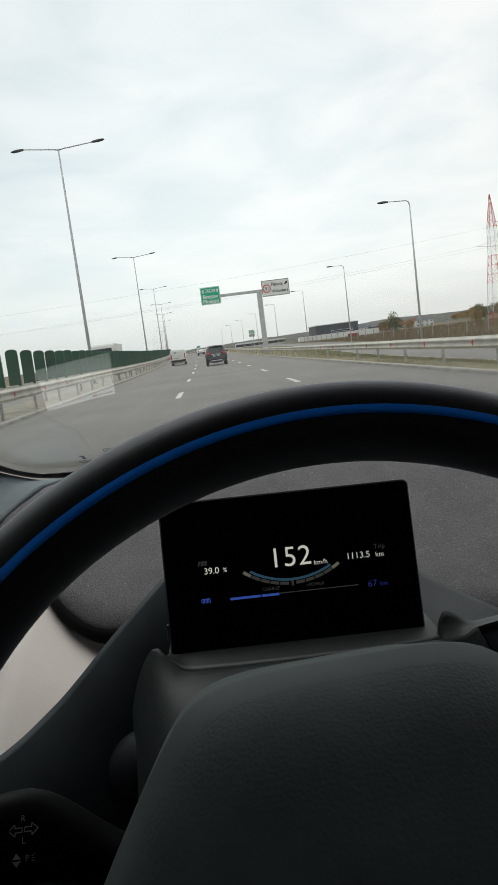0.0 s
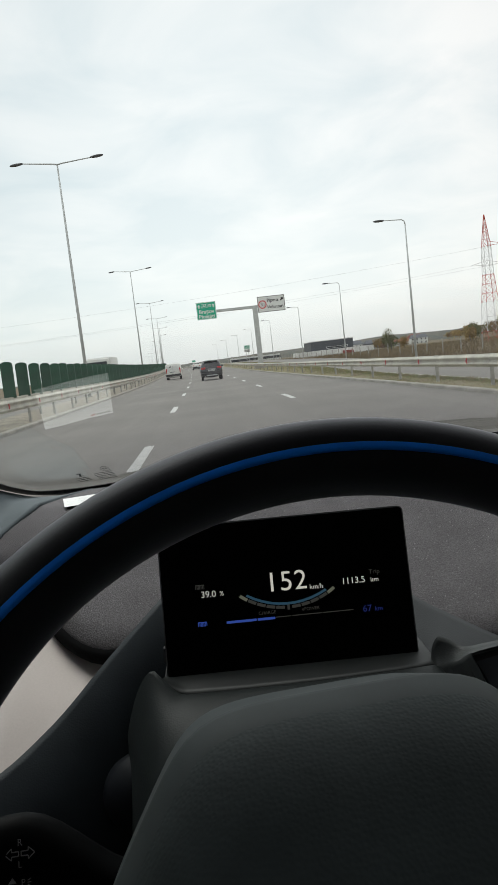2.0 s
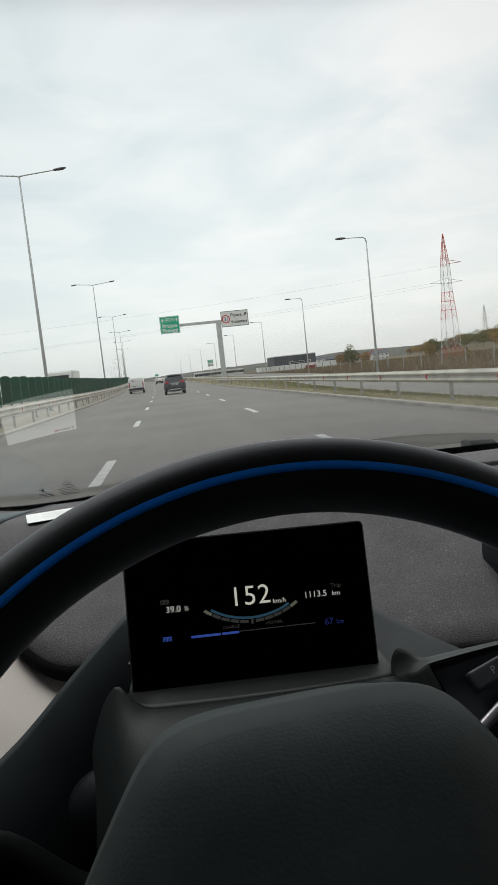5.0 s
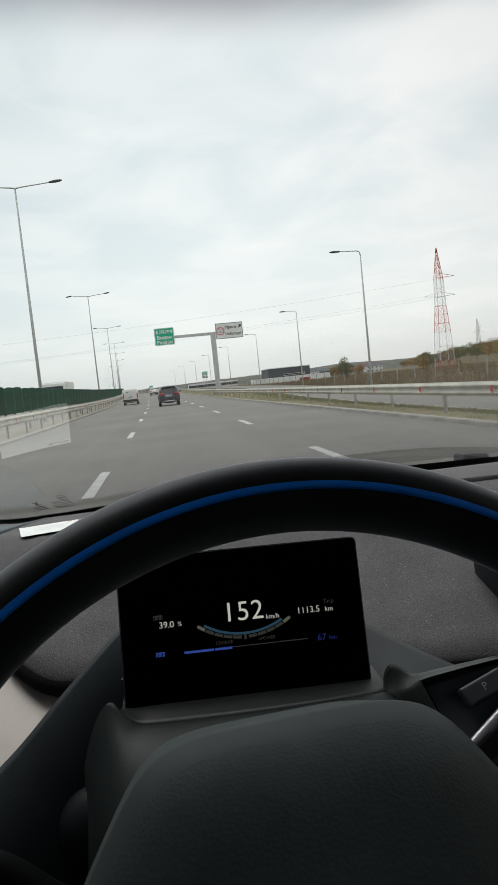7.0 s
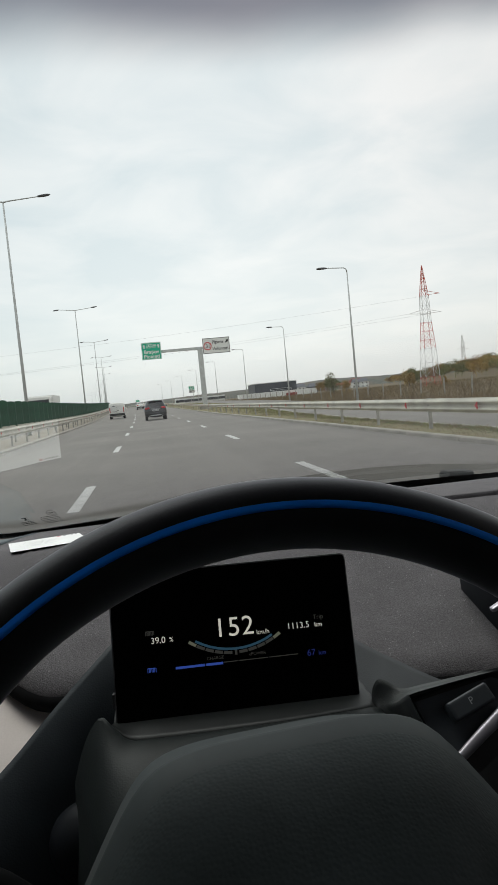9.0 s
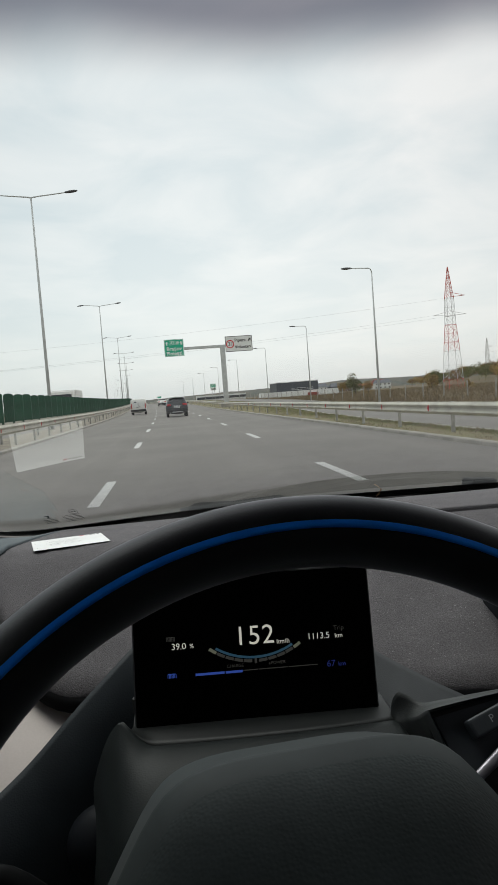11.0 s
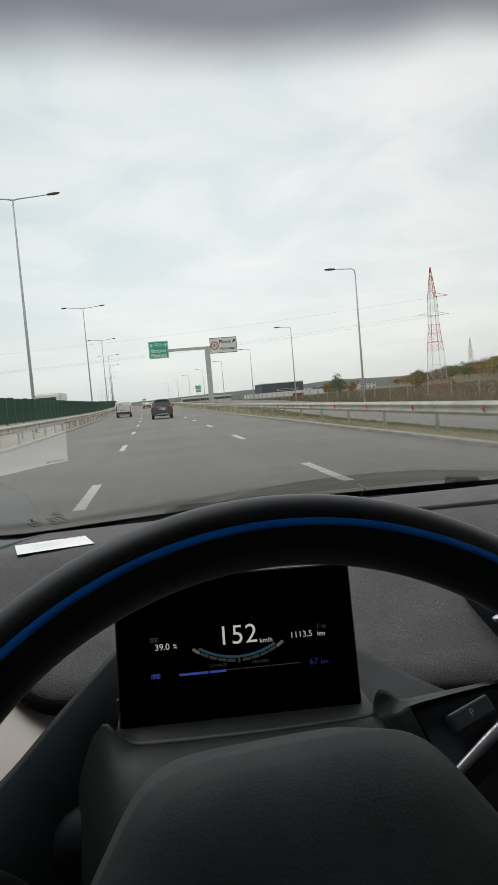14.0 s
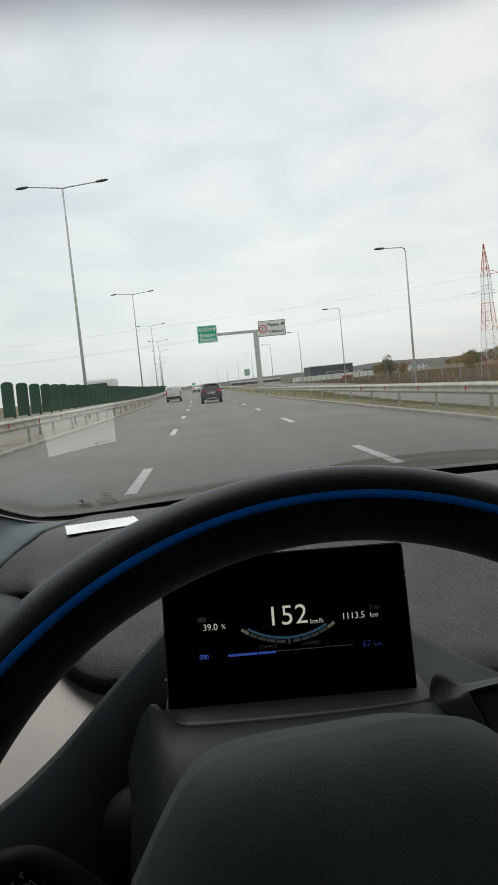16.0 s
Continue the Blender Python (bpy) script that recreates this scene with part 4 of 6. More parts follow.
# ---- verge, field and distance ----
def tufts(count, place, height, mat, name, label):
    bm = bmesh.new()
    for _ in range(count):
        p, k = place()
        for _ in range(5):
            a = random.uniform(0, 2 * math.pi)
            h = height * k * random.uniform(0.5, 1.2)
            lean = Vector((random.uniform(-0.7, 0.7), random.uniform(-0.7, 0.7), 1)) * h
            w = Vector((math.cos(a), math.sin(a), 0)) * (0.007 + 0.035 * h)
            q = p + Vector((random.uniform(-0.12, 0.12), random.uniform(-0.12, 0.12), -0.03))
            bm.faces.new([bm.verts.new(q - w), bm.verts.new(q + w), bm.verts.new(q + lean)])
    return solo(name, bm, mat, label, "grass", kind="stuff")


def verge_place():
    s = 6 + 190 * random.random() ** 1.6
    la = random.uniform(6.32, 7.8 + fork(s))
    return on_road(s, la, 0.07), random.uniform(0.6, 1.5)


def far_verge_place():
    s = 10 + 260 * random.random() ** 1.3
    la = random.uniform(13.8, 18.0) + fork(s)
    return on_road(s, la, ground_height(s, la)), random.uniform(0.6, 1.6)


def field_place():
    s = 15 + 300 * random.random() ** 1.1
    la = 20.5 + fork(s) + 110 * random.random() ** 1.7
    return on_road(s, la, ground_height(s, la)), random.uniform(0.5, 1.7)


tufts(18000, verge_place, 0.055, GRASS_GREEN, "verge_grass", "short green and yellowing grass between kerb and slip road")
tufts(3000, verge_place, 0.085, GRASS_DRY, "verge_dry_grass", "dry straw-coloured grass along the guard rail")
tufts(4500, far_verge_place, 0.20, GRASS_GREEN, "roadside_weeds", "green weeds beyond the slip road")
tufts(24000, field_place, 0.55, FIELD_BRUSH, "field_weeds", "tall brown dead weeds covering the field")


def crown(bm, centre, rx, rz, leaves, size):
    """A crown of loose leaf clumps with an uneven outline."""
    lobes = [(centre + Vector((random.uniform(-0.55, 0.55) * rx, random.uniform(-0.55, 0.55) * rx, random.uniform(-0.45, 0.5) * rz)), random.uniform(0.35, 0.65)) for _ in range(6)]
    for _ in range(leaves):
        c, k = random.choice(lobes)
        d = Vector((random.gauss(0, 1), random.gauss(0, 1), random.gauss(0, 1))).normalized() * random.uniform(0.55, 1.05)
        p = c + Vector((d.x * rx * k, d.y * rx * k, d.z * rz * k))
        a = Vector((random.gauss(0, 1), random.gauss(0, 1), random.gauss(0, 1))).normalized()
        b = a.orthogonal().normalized()
        c2 = a.cross(b)
        sz = size * random.uniform(0.5, 1.3)
        bm.faces.new([bm.verts.new(p + b * sz), bm.verts.new(p + c2 * sz * 0.7), bm.verts.new(p - b * sz), bm.verts.new(p - c2 * sz * 0.7)])


def tree(name, label, m, h, mat, group=""):
    t = thing(name, label, "tree", m, group)
    bm = bmesh.new()
    pipe(bm, [(0, 0, -0.8), (0.1, 0, h * 0.3), (0, 0.1, h * 0.7)], [h * 0.03, h * 0.022, h * 0.008], 7)
    for k in range(5):
        a = k * 1.26 + random.random()
        pipe(bm, [(0, 0, h * (0.3 + 0.06 * k)), (math.cos(a) * h * 0.16, math.sin(a) * h * 0.16, h * (0.48 + 0.06 * k))], [h * 0.010, h * 0.004], 5)
    part("trunk", bm, BARK, t)
    bm = bmesh.new()
    crown(bm, Vector((0, 0, h * 0.50)), h * 0.40, h * 0.50, 1300, h * 0.030)
    part("crown", bm, mat, t)
    return t


# lone trees and shrubs in the field
for k, (x, y, h, mi) in enumerate([(47, 178, 6.5, 0), (58, 205, 5.0, 1), (72, 190, 5.5, 1), (96, 250, 7.5, 0), (64, 262, 5.5, 1), (112, 300, 8, 1), (84, 330, 7, 2), (128, 330, 8, 0), (70, 160, 3.2, 1)]):
    tree("field_tree", ("green", "yellow", "rust-brown")[mi] + " autumn tree standing in the brown field", Matrix.Translation((x, y, -1.2)), h, LEAF_MIX[mi], "trees in the field")

# the wood on the right-hand rise
for mi in range(3):
    bm = bmesh.new()
    for _ in range(95):
        y = random.uniform(330, 640)
        x = y * (0.335 + 0.30 * random.random()) + 6
        h = random.uniform(6, 10.5) * (0.65 + 0.5 * ease((x / y - 0.33) / 0.2))
        base = Vector((x, y, 1.0 + 6.0 * ease((x / y - 0.32) / 0.22) * ease((y - 300) / 200)))
        pipe(bm, [base - Vector((0, 0, 6)), base + Vector((0, 0, h * 0.3))], [0.2, 0.1], 5)
        crown(bm, base + Vector((0, 0, h * 0.40)), h * 0.58, h * 0.46, 420, h * 0.040)
    solo("wood", bm, LEAF_MIX[mi], ("green", "yellow-ochre", "rust-brown")[mi] + " autumn trees of the wood on the rise", "wood", kind="stuff")

# rising ground under the wood and the far hills along the horizon
bm = bmesh.new()
loft(bm, [[Vector((y * (0.20 + 0.07 * i), y, -1.5 + (0.9 + 7.1 * ease((0.20 + 0.07 * i - 0.32) / 0.22)) * ease((y - 270) / 200))) for i in range(9)] for y in (262, 300, 340, 380, 430, 480, 540, 620, 760, 900)])
solo("rise", bm, SOIL, "brown rising ground below the autumn wood", "ground", kind="structure", smooth=True)
bm = bmesh.new()
rows_h = []
for d, up in ((1500, -6), (1560, 7), (1640, 16), (1900, 20)):
    rows_h.append([Vector((d * math.tan(radians(-45 + 0.25 * i)), d, up * (0.55 + 0.7 * ease((i / 4 - 38) / 26)) * (1 + 0.22 * noise.noise(Vector((i * 0.0525, d * 0.001, 0)))) * ease((i / 4 - 20) / 30) + 1.2 * noise.noise(Vector((i * 0.42, d, 0))) + 1.5 * abs(noise.noise(Vector((i * 1.3, d, 7))))))
                   for i in range(361)])
loft(bm, rows_h)
solo("far_hills", bm, HILL, "hazy wooded hills along the horizon", "hills", kind="structure", smooth=True)


# ---- buildings ----
def house(x, y, w, dpt, h, roof_h, wall, roof, turn=0.0):
    t = thing("house", ("white" if wall is PLASTER_WHITE else "dark") + " house with a " + ("red" if roof is ROOF_RED else "grey") + " pitched roof", "house", pose(x, y, -1.2, 0, 0, turn), "houses by the field")
    part("wall", boxed(w, dpt, h, Matrix.Translation((0, 0, h / 2))), wall, t)
    bm = bmesh.new()
    o = 0.5
    e = [bm.verts.new(p) for p in ((-w / 2 - o, -dpt / 2 - o, h), (w / 2 + o, -dpt / 2 - o, h), (w / 2 + o, dpt / 2 + o, h), (-w / 2 - o, dpt / 2 + o, h), (-w / 2 + 1, 0, h + roof_h), (w / 2 - 1, 0, h + roof_h))]
    for f in ((0, 1, 5, 4), (2, 3, 4, 5), (1, 2, 5), (3, 0, 4), (3, 2, 1, 0)):
        bm.faces.new([e[k] for k in f])
    part("roof", bm, roof, t)
    part("chimney", boxed(0.6, 0.6, 1.6, Matrix.Translation((w * 0.2, 0.5, h + roof_h * 0.9))), CONCRETE, t)
    n = max(2, int(w / 3))
    for i in range(n):
        for z in ((1.5, 4.2) if h > 5 else (1.6,)):
            win = part("window", boxed(1.2, 0.1, 1.3, Matrix.Translation((-w / 2 + (i + 0.5) * w / n, -dpt / 2 - 0.03, z))), PLASTER_WHITE, t)
            part("pane", boxed(1.0, 0.06, 1.1, Matrix.Translation((-w / 2 + (i + 0.5) * w / n, -dpt / 2 - 0.08, z))), DARK_WINDOW, win)
    return t


for x, y, w, h, rh, wall, roof, turn in [
        (118, 590, 11, 5.5, 3.0, PLASTER_WHITE, ROOF_GREY, 10), (131, 610, 10, 5.5, 3.2, PLASTER_WHITE, ROOF_GREY, -12), (141, 596, 12, 5.0, 3.0, CLAD_DARK, ROOF_GREY, 5),
        (153, 612, 12, 5.2, 3.0, PLASTER_WHITE, ROOF_GREY, 0), (168, 600, 16, 4.0, 2.2, PLASTER_WHITE, ROOF_RED, -6), (186, 620, 12, 5.6, 3.4, PLASTER_WHITE, ROOF_RED, 14),
        (178, 585, 14, 5.2, 3.0, PLASTER_WHITE, ROOF_GREY, -8), (106, 600, 9, 5.0, 3.0, PLASTER_WHITE, ROOF_GREY, 20), (96, 580, 9, 4.6, 2.6, PLASTER_WHITE, ROOF_GREY, 0)]:
    house(x, y, w, 9, h, rh, wall, roof, turn)

t = thing("warehouse", "dark grey warehouse with a long white lower wing", "warehouse", pose(62, 345, -1.4))
part("hall", boxed(21, 24, 8.0, Matrix.Translation((0, 12, 4.0))), CLAD_DARK, t)
part("white_wing", boxed(38, 12, 3.6, Matrix.Translation((0, -1, 1.8))), PLASTER_WHITE, t)
part("roof_edge", boxed(21.4, 24.4, 0.4, Matrix.Translation((0, 12, 8.2))), PLASTER_WHITE, t)
for i in range(5):
    w_ = part("window", boxed(2.8, 0.1, 0.9, Matrix.Translation((-1.5 + 2.2 * i * 0.9, -0.06, 4.6))), PLASTER_WHITE, t)
    part("pane", boxed(2.4, 0.06, 0.6, Matrix.Translation((-1.5 + 2.2 * i * 0.9, -0.14, 4.6))), DARK_WINDOW, w_)
part("awning", boxed(5, 2.0, 1.6, Matrix.Translation((6, -8, 1.6)), 0.2, 2), ROOF_RED, t)
t = thing("warehouse", "low white hall far beside the motorway", "warehouse", pose(30, 430, -1.4))
part("hall", boxed(30, 18, 5.0, Matrix.Translation((0, 9, 2.5))), PLASTER_WHITE, t)
part("dark_band", boxed(30.1, 0.2, 1.4, Matrix.Translation((0, -0.1, 3.4))), CLAD_DARK, t)

# ---- lattice pylon and its wires ----
def lattice(x, y, base, h, w0, w1, label, plain=None):
    t = thing("pylon", label, "pylon", pose(x, y, base))
    bands = ((0.0, 0.10, PYLON_RED, 1), (0.10, 0.33, PYLON_WHITE, 2), (0.33, 0.54, PYLON_RED, 3), (0.54, 0.75, PYLON_WHITE, 3), (0.75, 1.0, PYLON_RED, 4))
    girth = lambda u: float(np.interp(u, (0, 0.1, 0.33, 0.54, 0.75, 1), (w0, w0 * 0.91, w0 * 0.74, w0 * 0.51, w0 * 0.43, w1)))
    for u0, u1, mat, panels in bands:
        mat = plain or mat
        bm = bmesh.new()
        for k in range(panels):
            ua, ub = u0 + (u1 - u0) * k / panels, u0 + (u1 - u0) * (k + 1) / panels
            c0 = [Vector((sx * girth(ua) / 2, sy * girth(ua) / 2, h * ua)) for sx, sy in ((-1, -1), (1, -1), (1, 1), (-1, 1))]
            c1 = [Vector((sx * girth(ub) / 2, sy * girth(ub) / 2, h * ub)) for sx, sy in ((-1, -1), (1, -1), (1, 1), (-1, 1))]
            for i in range(4):
                j = (i + 1) % 4
                pipe(bm, [c0[i], c1[i]], 0.058, 4)
                pipe(bm, [c0[i], c1[j]], 0.030, 4)
                pipe(bm, [c0[j], c1[i]], 0.030, 4)
                pipe(bm, [c1[i], c1[j]], 0.038, 4)
        part("lattice_section", bm, mat, t, "red lattice" if mat is PYLON_RED else "white lattice" if mat is PYLON_WHITE else "grey lattice")
    for z, sides, mat in ((h * 0.62, (-1, 1), PYLON_WHITE), (h * 0.77, (1,), PYLON_RED)):
        bm = bmesh.new()
        for s in sides:
            pipe(bm, [(0, 0, z + 0.9), (s * 3.9, 0, z)], 0.05, 4)
            pipe(bm, [(0, 0, z - 0.2), (s * 3.9, 0, z)], 0.045, 4)
        part("cross_arm", bm, plain or mat, t)
    return t


lattice(66, 160, -1.2, 29, 3.8, 0.12, "red and white steel lattice pylon in the field")
lattice(196, 420, 4, 22, 3.4, 0.2, "plain grey steel lattice pylon by the wood", POST_STEEL)
lattice(-234, 183, -1.2, 28, 4.0, 0.12, "red and white steel lattice pylon beyond the opposite carriageway")
for z, dx in ((16.8, -4), (16.8, 4), (21.1, 4)):
    pts = [Vector((66 + dx - u * 300, 160 + u * 23, z - 24 * u * (1 - u))) for u in [k / 24 for k in range(25)]]
    solo("overhead_wire", pipe(bmesh.new(), pts, 0.014, 4), WIRE, "thin overhead power wire strung between two pylons", "wire", "overhead wires")

# pale fence posts across the field
bm = bmesh.new()
box(bm, 0.12, 0.12, 2.6, Matrix.Translation((0, 0, 0.6)), 0.01, 1)
fence = tagged(empty("field_fence"), "line of pale concrete fence posts in the field", "fence")
pm = mesh_of("fence_post", bm, CONCRETE)
for s in stations(20, 290, 6):
    share("fence_post", pm, fence, at_road(s, 30, ground_height(s, 30)) @ pose(0, 0, 0, random.uniform(-2, 2), random.uniform(-3, 3), 0))

# ---- the car's cabin ----
GLASS_Y, GLASS_Z, RAKE = 1.168, 1.179, radians(17.0)


def on_glass(x, v, lift=0.0):
    """A place on the windscreen: x across, v metres up along it, lift towards the cabin."""
    foot = GLASS_Y - 0.45 * (x - 0.35) ** 2
    return Vector((x, foot - v * math.cos(RAKE) - lift * math.sin(RAKE), GLASS_Z + v * math.sin(RAKE) + 0.061 * v * abs(v) + 0.25 * max(0.0, v - 0.10) ** 2 + 2.0 * max(0.0, v - 0.42) ** 2 - lift * math.cos(RAKE)))


GLASS_TOP = 0.717

# felt dashboard top: one profile carried across the car
def dash_z(y):
    k = min(max((y - 0.74) / 0.075, 0.0), 1.0)
    return 1.088 + 0.41 * (min(y, 0.74) - 0.57) + 0.0226 * (2 * k - k * k) - 0.06 * max(0.0, min(y, 0.95) - 0.80) - 0.145 * max(0.0, y - 0.95)


def lip_y(x):
    """The front lip bows away from the driver towards the door."""
    return 0.562 + 0.032 * ease((0.028 - x) / 0.09) + min(0.125, 13 * max(0.0, -0.100 - x) ** 2) - 0.02 * ease((x - 0.1) / 0.3)


bm = bmesh.new()
def felt_side(y):
    """Where the felt dips under the pillar trim on the door side."""
    return -0.2335 - 0.40 * max(0.0, 0.745 - y) + 0.0265 * ease((y - 0.745) / 0.055) + 0.02 * ease((y - 0.85) / 0.12)


cols = [-0.34 + 0.01 * i for i in range(130)]
rows_d = []
for x in cols:
    y0 = lip_y(x)
    y1 = min(1.26, 1.168 - 0.45 * (x - 0.35) ** 2 + 0.13)
    pr = [(y0 + 0.02, dash_z(y0) - 0.026), (y0 + 0.004, dash_z(y0) - 0.019), (y0, dash_z(y0) - 0.011), (y0 + 0.003, dash_z(y0) - 0.0055), (y0 + 0.009, dash_z(y0 + 0.009) - 0.0018)]
    pr += [(y0 + 0.02 + (y1 - y0 - 0.02) * k / 22, dash_z(y0 + 0.02 + (y1 - y0 - 0.02) * k / 22)) for k in range(23)]
    rows_d.append([Vector((x, y, z - 0.09 * ease((felt_side(y) - 0.008 - x) / 0.03))) for y, z in pr])
loft(bm, rows_d)
thicken(bm, 0.008)
dashboard = thing("dashboard", "grey felt-covered dashboard with dark plastic trim", "dashboard")
part("felt_top", bm, FELT, dashboard, "coarse grey fibre felt", smooth=True)
bm = bmesh.new()
for _ in range(9000):
    x, y = random.uniform(-0.33, 0.62), random.uniform(0.575, 0.93)
    if y < lip_y(x) + 0.012 or x < felt_side(y) + 0.004:
        continue
    a, ln = random.uniform(0, math.pi), random.uniform(0.0004, 0.0013)
    d = Vector((math.cos(a), math.sin(a), 0)) * ln
    n_ = Vector((-math.sin(a), math.cos(a), 0)) * random.uniform(0.00006, 0.00011)
    pts = []
    for q in (-d - n_, -d + n_, n_ * 1.6, d, -n_ * 1.6):
        pts.append(bm.verts.new((x + q.x, y + q.y, dash_z(y + q.y) + 0.0005)))
    bm.faces.new((pts[0], pts[4], pts[3], pts[2], pts[1]))
tagged(part("loose_fibres", bm, FIBRE, dashboard, "pale loose fibres in the felt"), kind="stuff")
# rolled felt edge; its black also holds the shadow under the lip
part("lip_piping", pipe(bmesh.new(), [(x, lip_y(x) + 0.005, dash_z(lip_y(x)) - 0.0160) for x in cols], 0.0080, 12), EDGE, dashboard, "rolled edge with the lip's shade in its black", smooth=True)

# light panel below the felt's lip on the door side
bm = bmesh.new()
rows_c = []
for i in range(24):
    x = -0.62 + 0.60 * i / 23
    y0 = lip_y(x)
    rows_c.append([Vector((x, y0 + 0.06 - (0.24 + 0.24 * ease((-0.1 - x) / 0.15)) * k / 11, dash_z(y0) - 0.014 - 0.12 * ease((-0.195 - x) / 0.07) - 0.056 * (k / 11) - 0.085 * (k / 11) ** 2)) for k in range(12)])
loft(bm, rows_c)
thicken(bm, 0.006)
part("light_panel", bm, CREAM, dashboard, "smooth light warm-grey trim panel", smooth=True)


def band(outer, inner, n, name, mat, bulge=0.012, lip=0.006):
    """A curved strip of trim between two edges, with a rolled outer lip."""
    a, b = spline(outer, n), spline(inner, n)
    rings = []
    for p, q in zip(a, b):
        d = (q - p)
        up = Vector((0, -0.35, 1)).normalized()
        rings.append([p + Vector((0, lip, -0.03)), p + Vector((0, lip * 0.8, -lip)), p] + [p + d * u + up * bulge * math.sin(math.pi * u) for u in (0.06, 0.15, 0.3, 0.5, 0.7, 0.85)] + [q, q + Vector((0, 0.01, -0.05))])
    bm = loft(bmesh.new(), rings)
    thicken(bm, 0.004)
    return part(name, bm, mat, dashboard, "dark grained plastic cowl trim", smooth=True)


band([(-0.020, 0.545, 1.172), (-0.050, 0.515, 1.1525), (-0.088, 0.495, 1.1225), (-0.130, 0.472, 1.088), (-0.175, 0.445, 1.067), (-0.26, 0.42, 1.050), (-0.45, 0.40, 1.04)],
     [(0.004, 0.508, 1.078), (-0.038, 0.485, 1.043), (-0.066, 0.468, 1.010), (-0.104, 0.440, 0.970), (-0.158, 0.410, 0.942), (-0.25, 0.385, 0.922), (-0.45, 0.365, 0.91)], 40, "cowl_left", COWL_TRIM, 0.017)
band([(0.1101, 0.5897, 1.1427), (0.1475, 0.5567, 1.1163), (0.1816, 0.5512, 1.0943), (0.2201, 0.5457, 1.0723), (0.2861, 0.5347, 1.0393), (0.3961, 0.5182, 1.0107)],
     [(0.08, 0.485, 1.07), (0.125, 0.470, 1.052), (0.16, 0.445, 1.045), (0.20, 0.430, 1.025), (0.26, 0.435, 0.98), (0.36, 0.42, 0.95)], 30, "cowl_right", COWL_LIT, 0.006)
part("cowl_bridge", boxed(0.16, 0.03, 0.09, pose(0.04, 0.545, 1.118, -20), 0.01, 2), COWL, dashboard)
# vent housing at the door end, in front of the felt's edge
bm = bmesh.new()
rings = []
for i in range(16):
    u = i / 15
    k = 0.15 + 0.85 * math.sqrt(max(0.0, 1 - u ** 5))
    x = -0.46 + 0.285 * u
    rings.append([Vector((x, 0.685 + (y - 0.685) * k, 1.095 + (z - 1.095) * k)) for y, z in ((0.736, 1.085), (0.733, 1.140), (0.728, 1.1515), (0.718, 1.1530), (0.700, 1.1480), (0.682, 1.1400), (0.668, 1.1290), (0.660, 1.1150), (0.658, 1.085))])
loft(bm, rings, False, True)
bmesh.ops.recalc_face_normals(bm, faces=bm.faces)
part("vent_housing", bm, COWL_TRIM, dashboard, "blue-grey plastic vent housing", smooth=True)
# defroster panel, and the dark gap under the felt on the far side
part("defrost_panel", boxed(0.80, 0.115, 0.012, pose(0.60, 0.850, 1.1745, -3.3, 0, -2), 0.003, 2), FELT, dashboard, "felt-covered defroster panel")
bm = bmesh.new()
vent = []
for u, k in ((0, 0.80), (0.012, 0.94), (0.05, 1.0), (1, 1.0)):
    ring = []
    for j in range(24):
        a = 2 * math.pi * j / 24
        z = 1.108 + 0.046 * k * math.sin(a)
        ring.append(Vector((0.272 + 0.30 * u + 0.28 * (1.153 - z), 0.602 + 0.052 * k * math.cos(a), z)))
    vent.append(ring)
loft(bm, vent, True, True)
bmesh.ops.recalc_face_normals(bm, faces=bm.faces)
part("centre_vent", bm, VENT, dashboard, "dark vent housing", smooth=True)
part("vent_lever", boxed(0.023, 0.006, 0.0044, pose(0.278, 0.553, 1.130, 0, -22, 10), 0.0015, 2), SATIN, dashboard, "silver vent lever")
part("lower_facia", boxed(1.1, 0.06, 0.14, pose(0.62, 0.56, 1.0, -15), 0.02, 2), SHELL, dashboard)

# ---- instrument display ----
DISP = Matrix.Translation((0.0405, 0.4735, 1.1610)) @ pose(0, 0, 0, 90 - 12.8, 0, 0) @ pose(0, 0, 0, 0, 0, -1.8)


def rounded(w, h, r):
    """Outline of a rectangle with round corners."""
    out = []
    for k, (sx, sy) in enumerate(((1, 1), (-1, 1), (-1, -1), (1, -1))):
        out += [(sx * (w / 2 - r) + r * math.cos(math.pi / 2 * (k + i / 5)), sy * (h / 2 - r) + r * math.sin(math.pi / 2 * (k + i / 5))) for i in range(6)]
    return out


disp = thing("instrument_display", "slim black digital instrument display showing the speed", "display", DISP)
DW, DH = 0.1690, 0.1010
part("housing", plate(rounded(DW, DH, 0.0036), 0.011), HOUSING, disp, "dark grey housing").matrix_basis = Matrix.Translation((0, 0, -0.0010))
part("screen_glass", plate(rounded(DW - 0.0020, DH - 0.0020, 0.0028), 0.0012), GLOSS_BLACK, disp, "black anti-reflective glass")
part("side_clip", boxed(0.0022, 0.010, 0.008, Matrix.Translation((-DW / 2 - 0.0006, -0.034, -0.006)), 0.0006, 1), BEZEL, disp)
part("stem", boxed(0.09, 0.045, 0.02, Matrix.Translation((0, -0.06, -0.022)), 0.006, 2), COWL, disp)


def readout(body, size, mat, x, y, align="LEFT", name="readout", space=1.0):
    return share(name, text_mesh(body, size, mat, align, 0.0, space, 0.002 * size), disp, Matrix.Translation((x, y, 0.0009)))


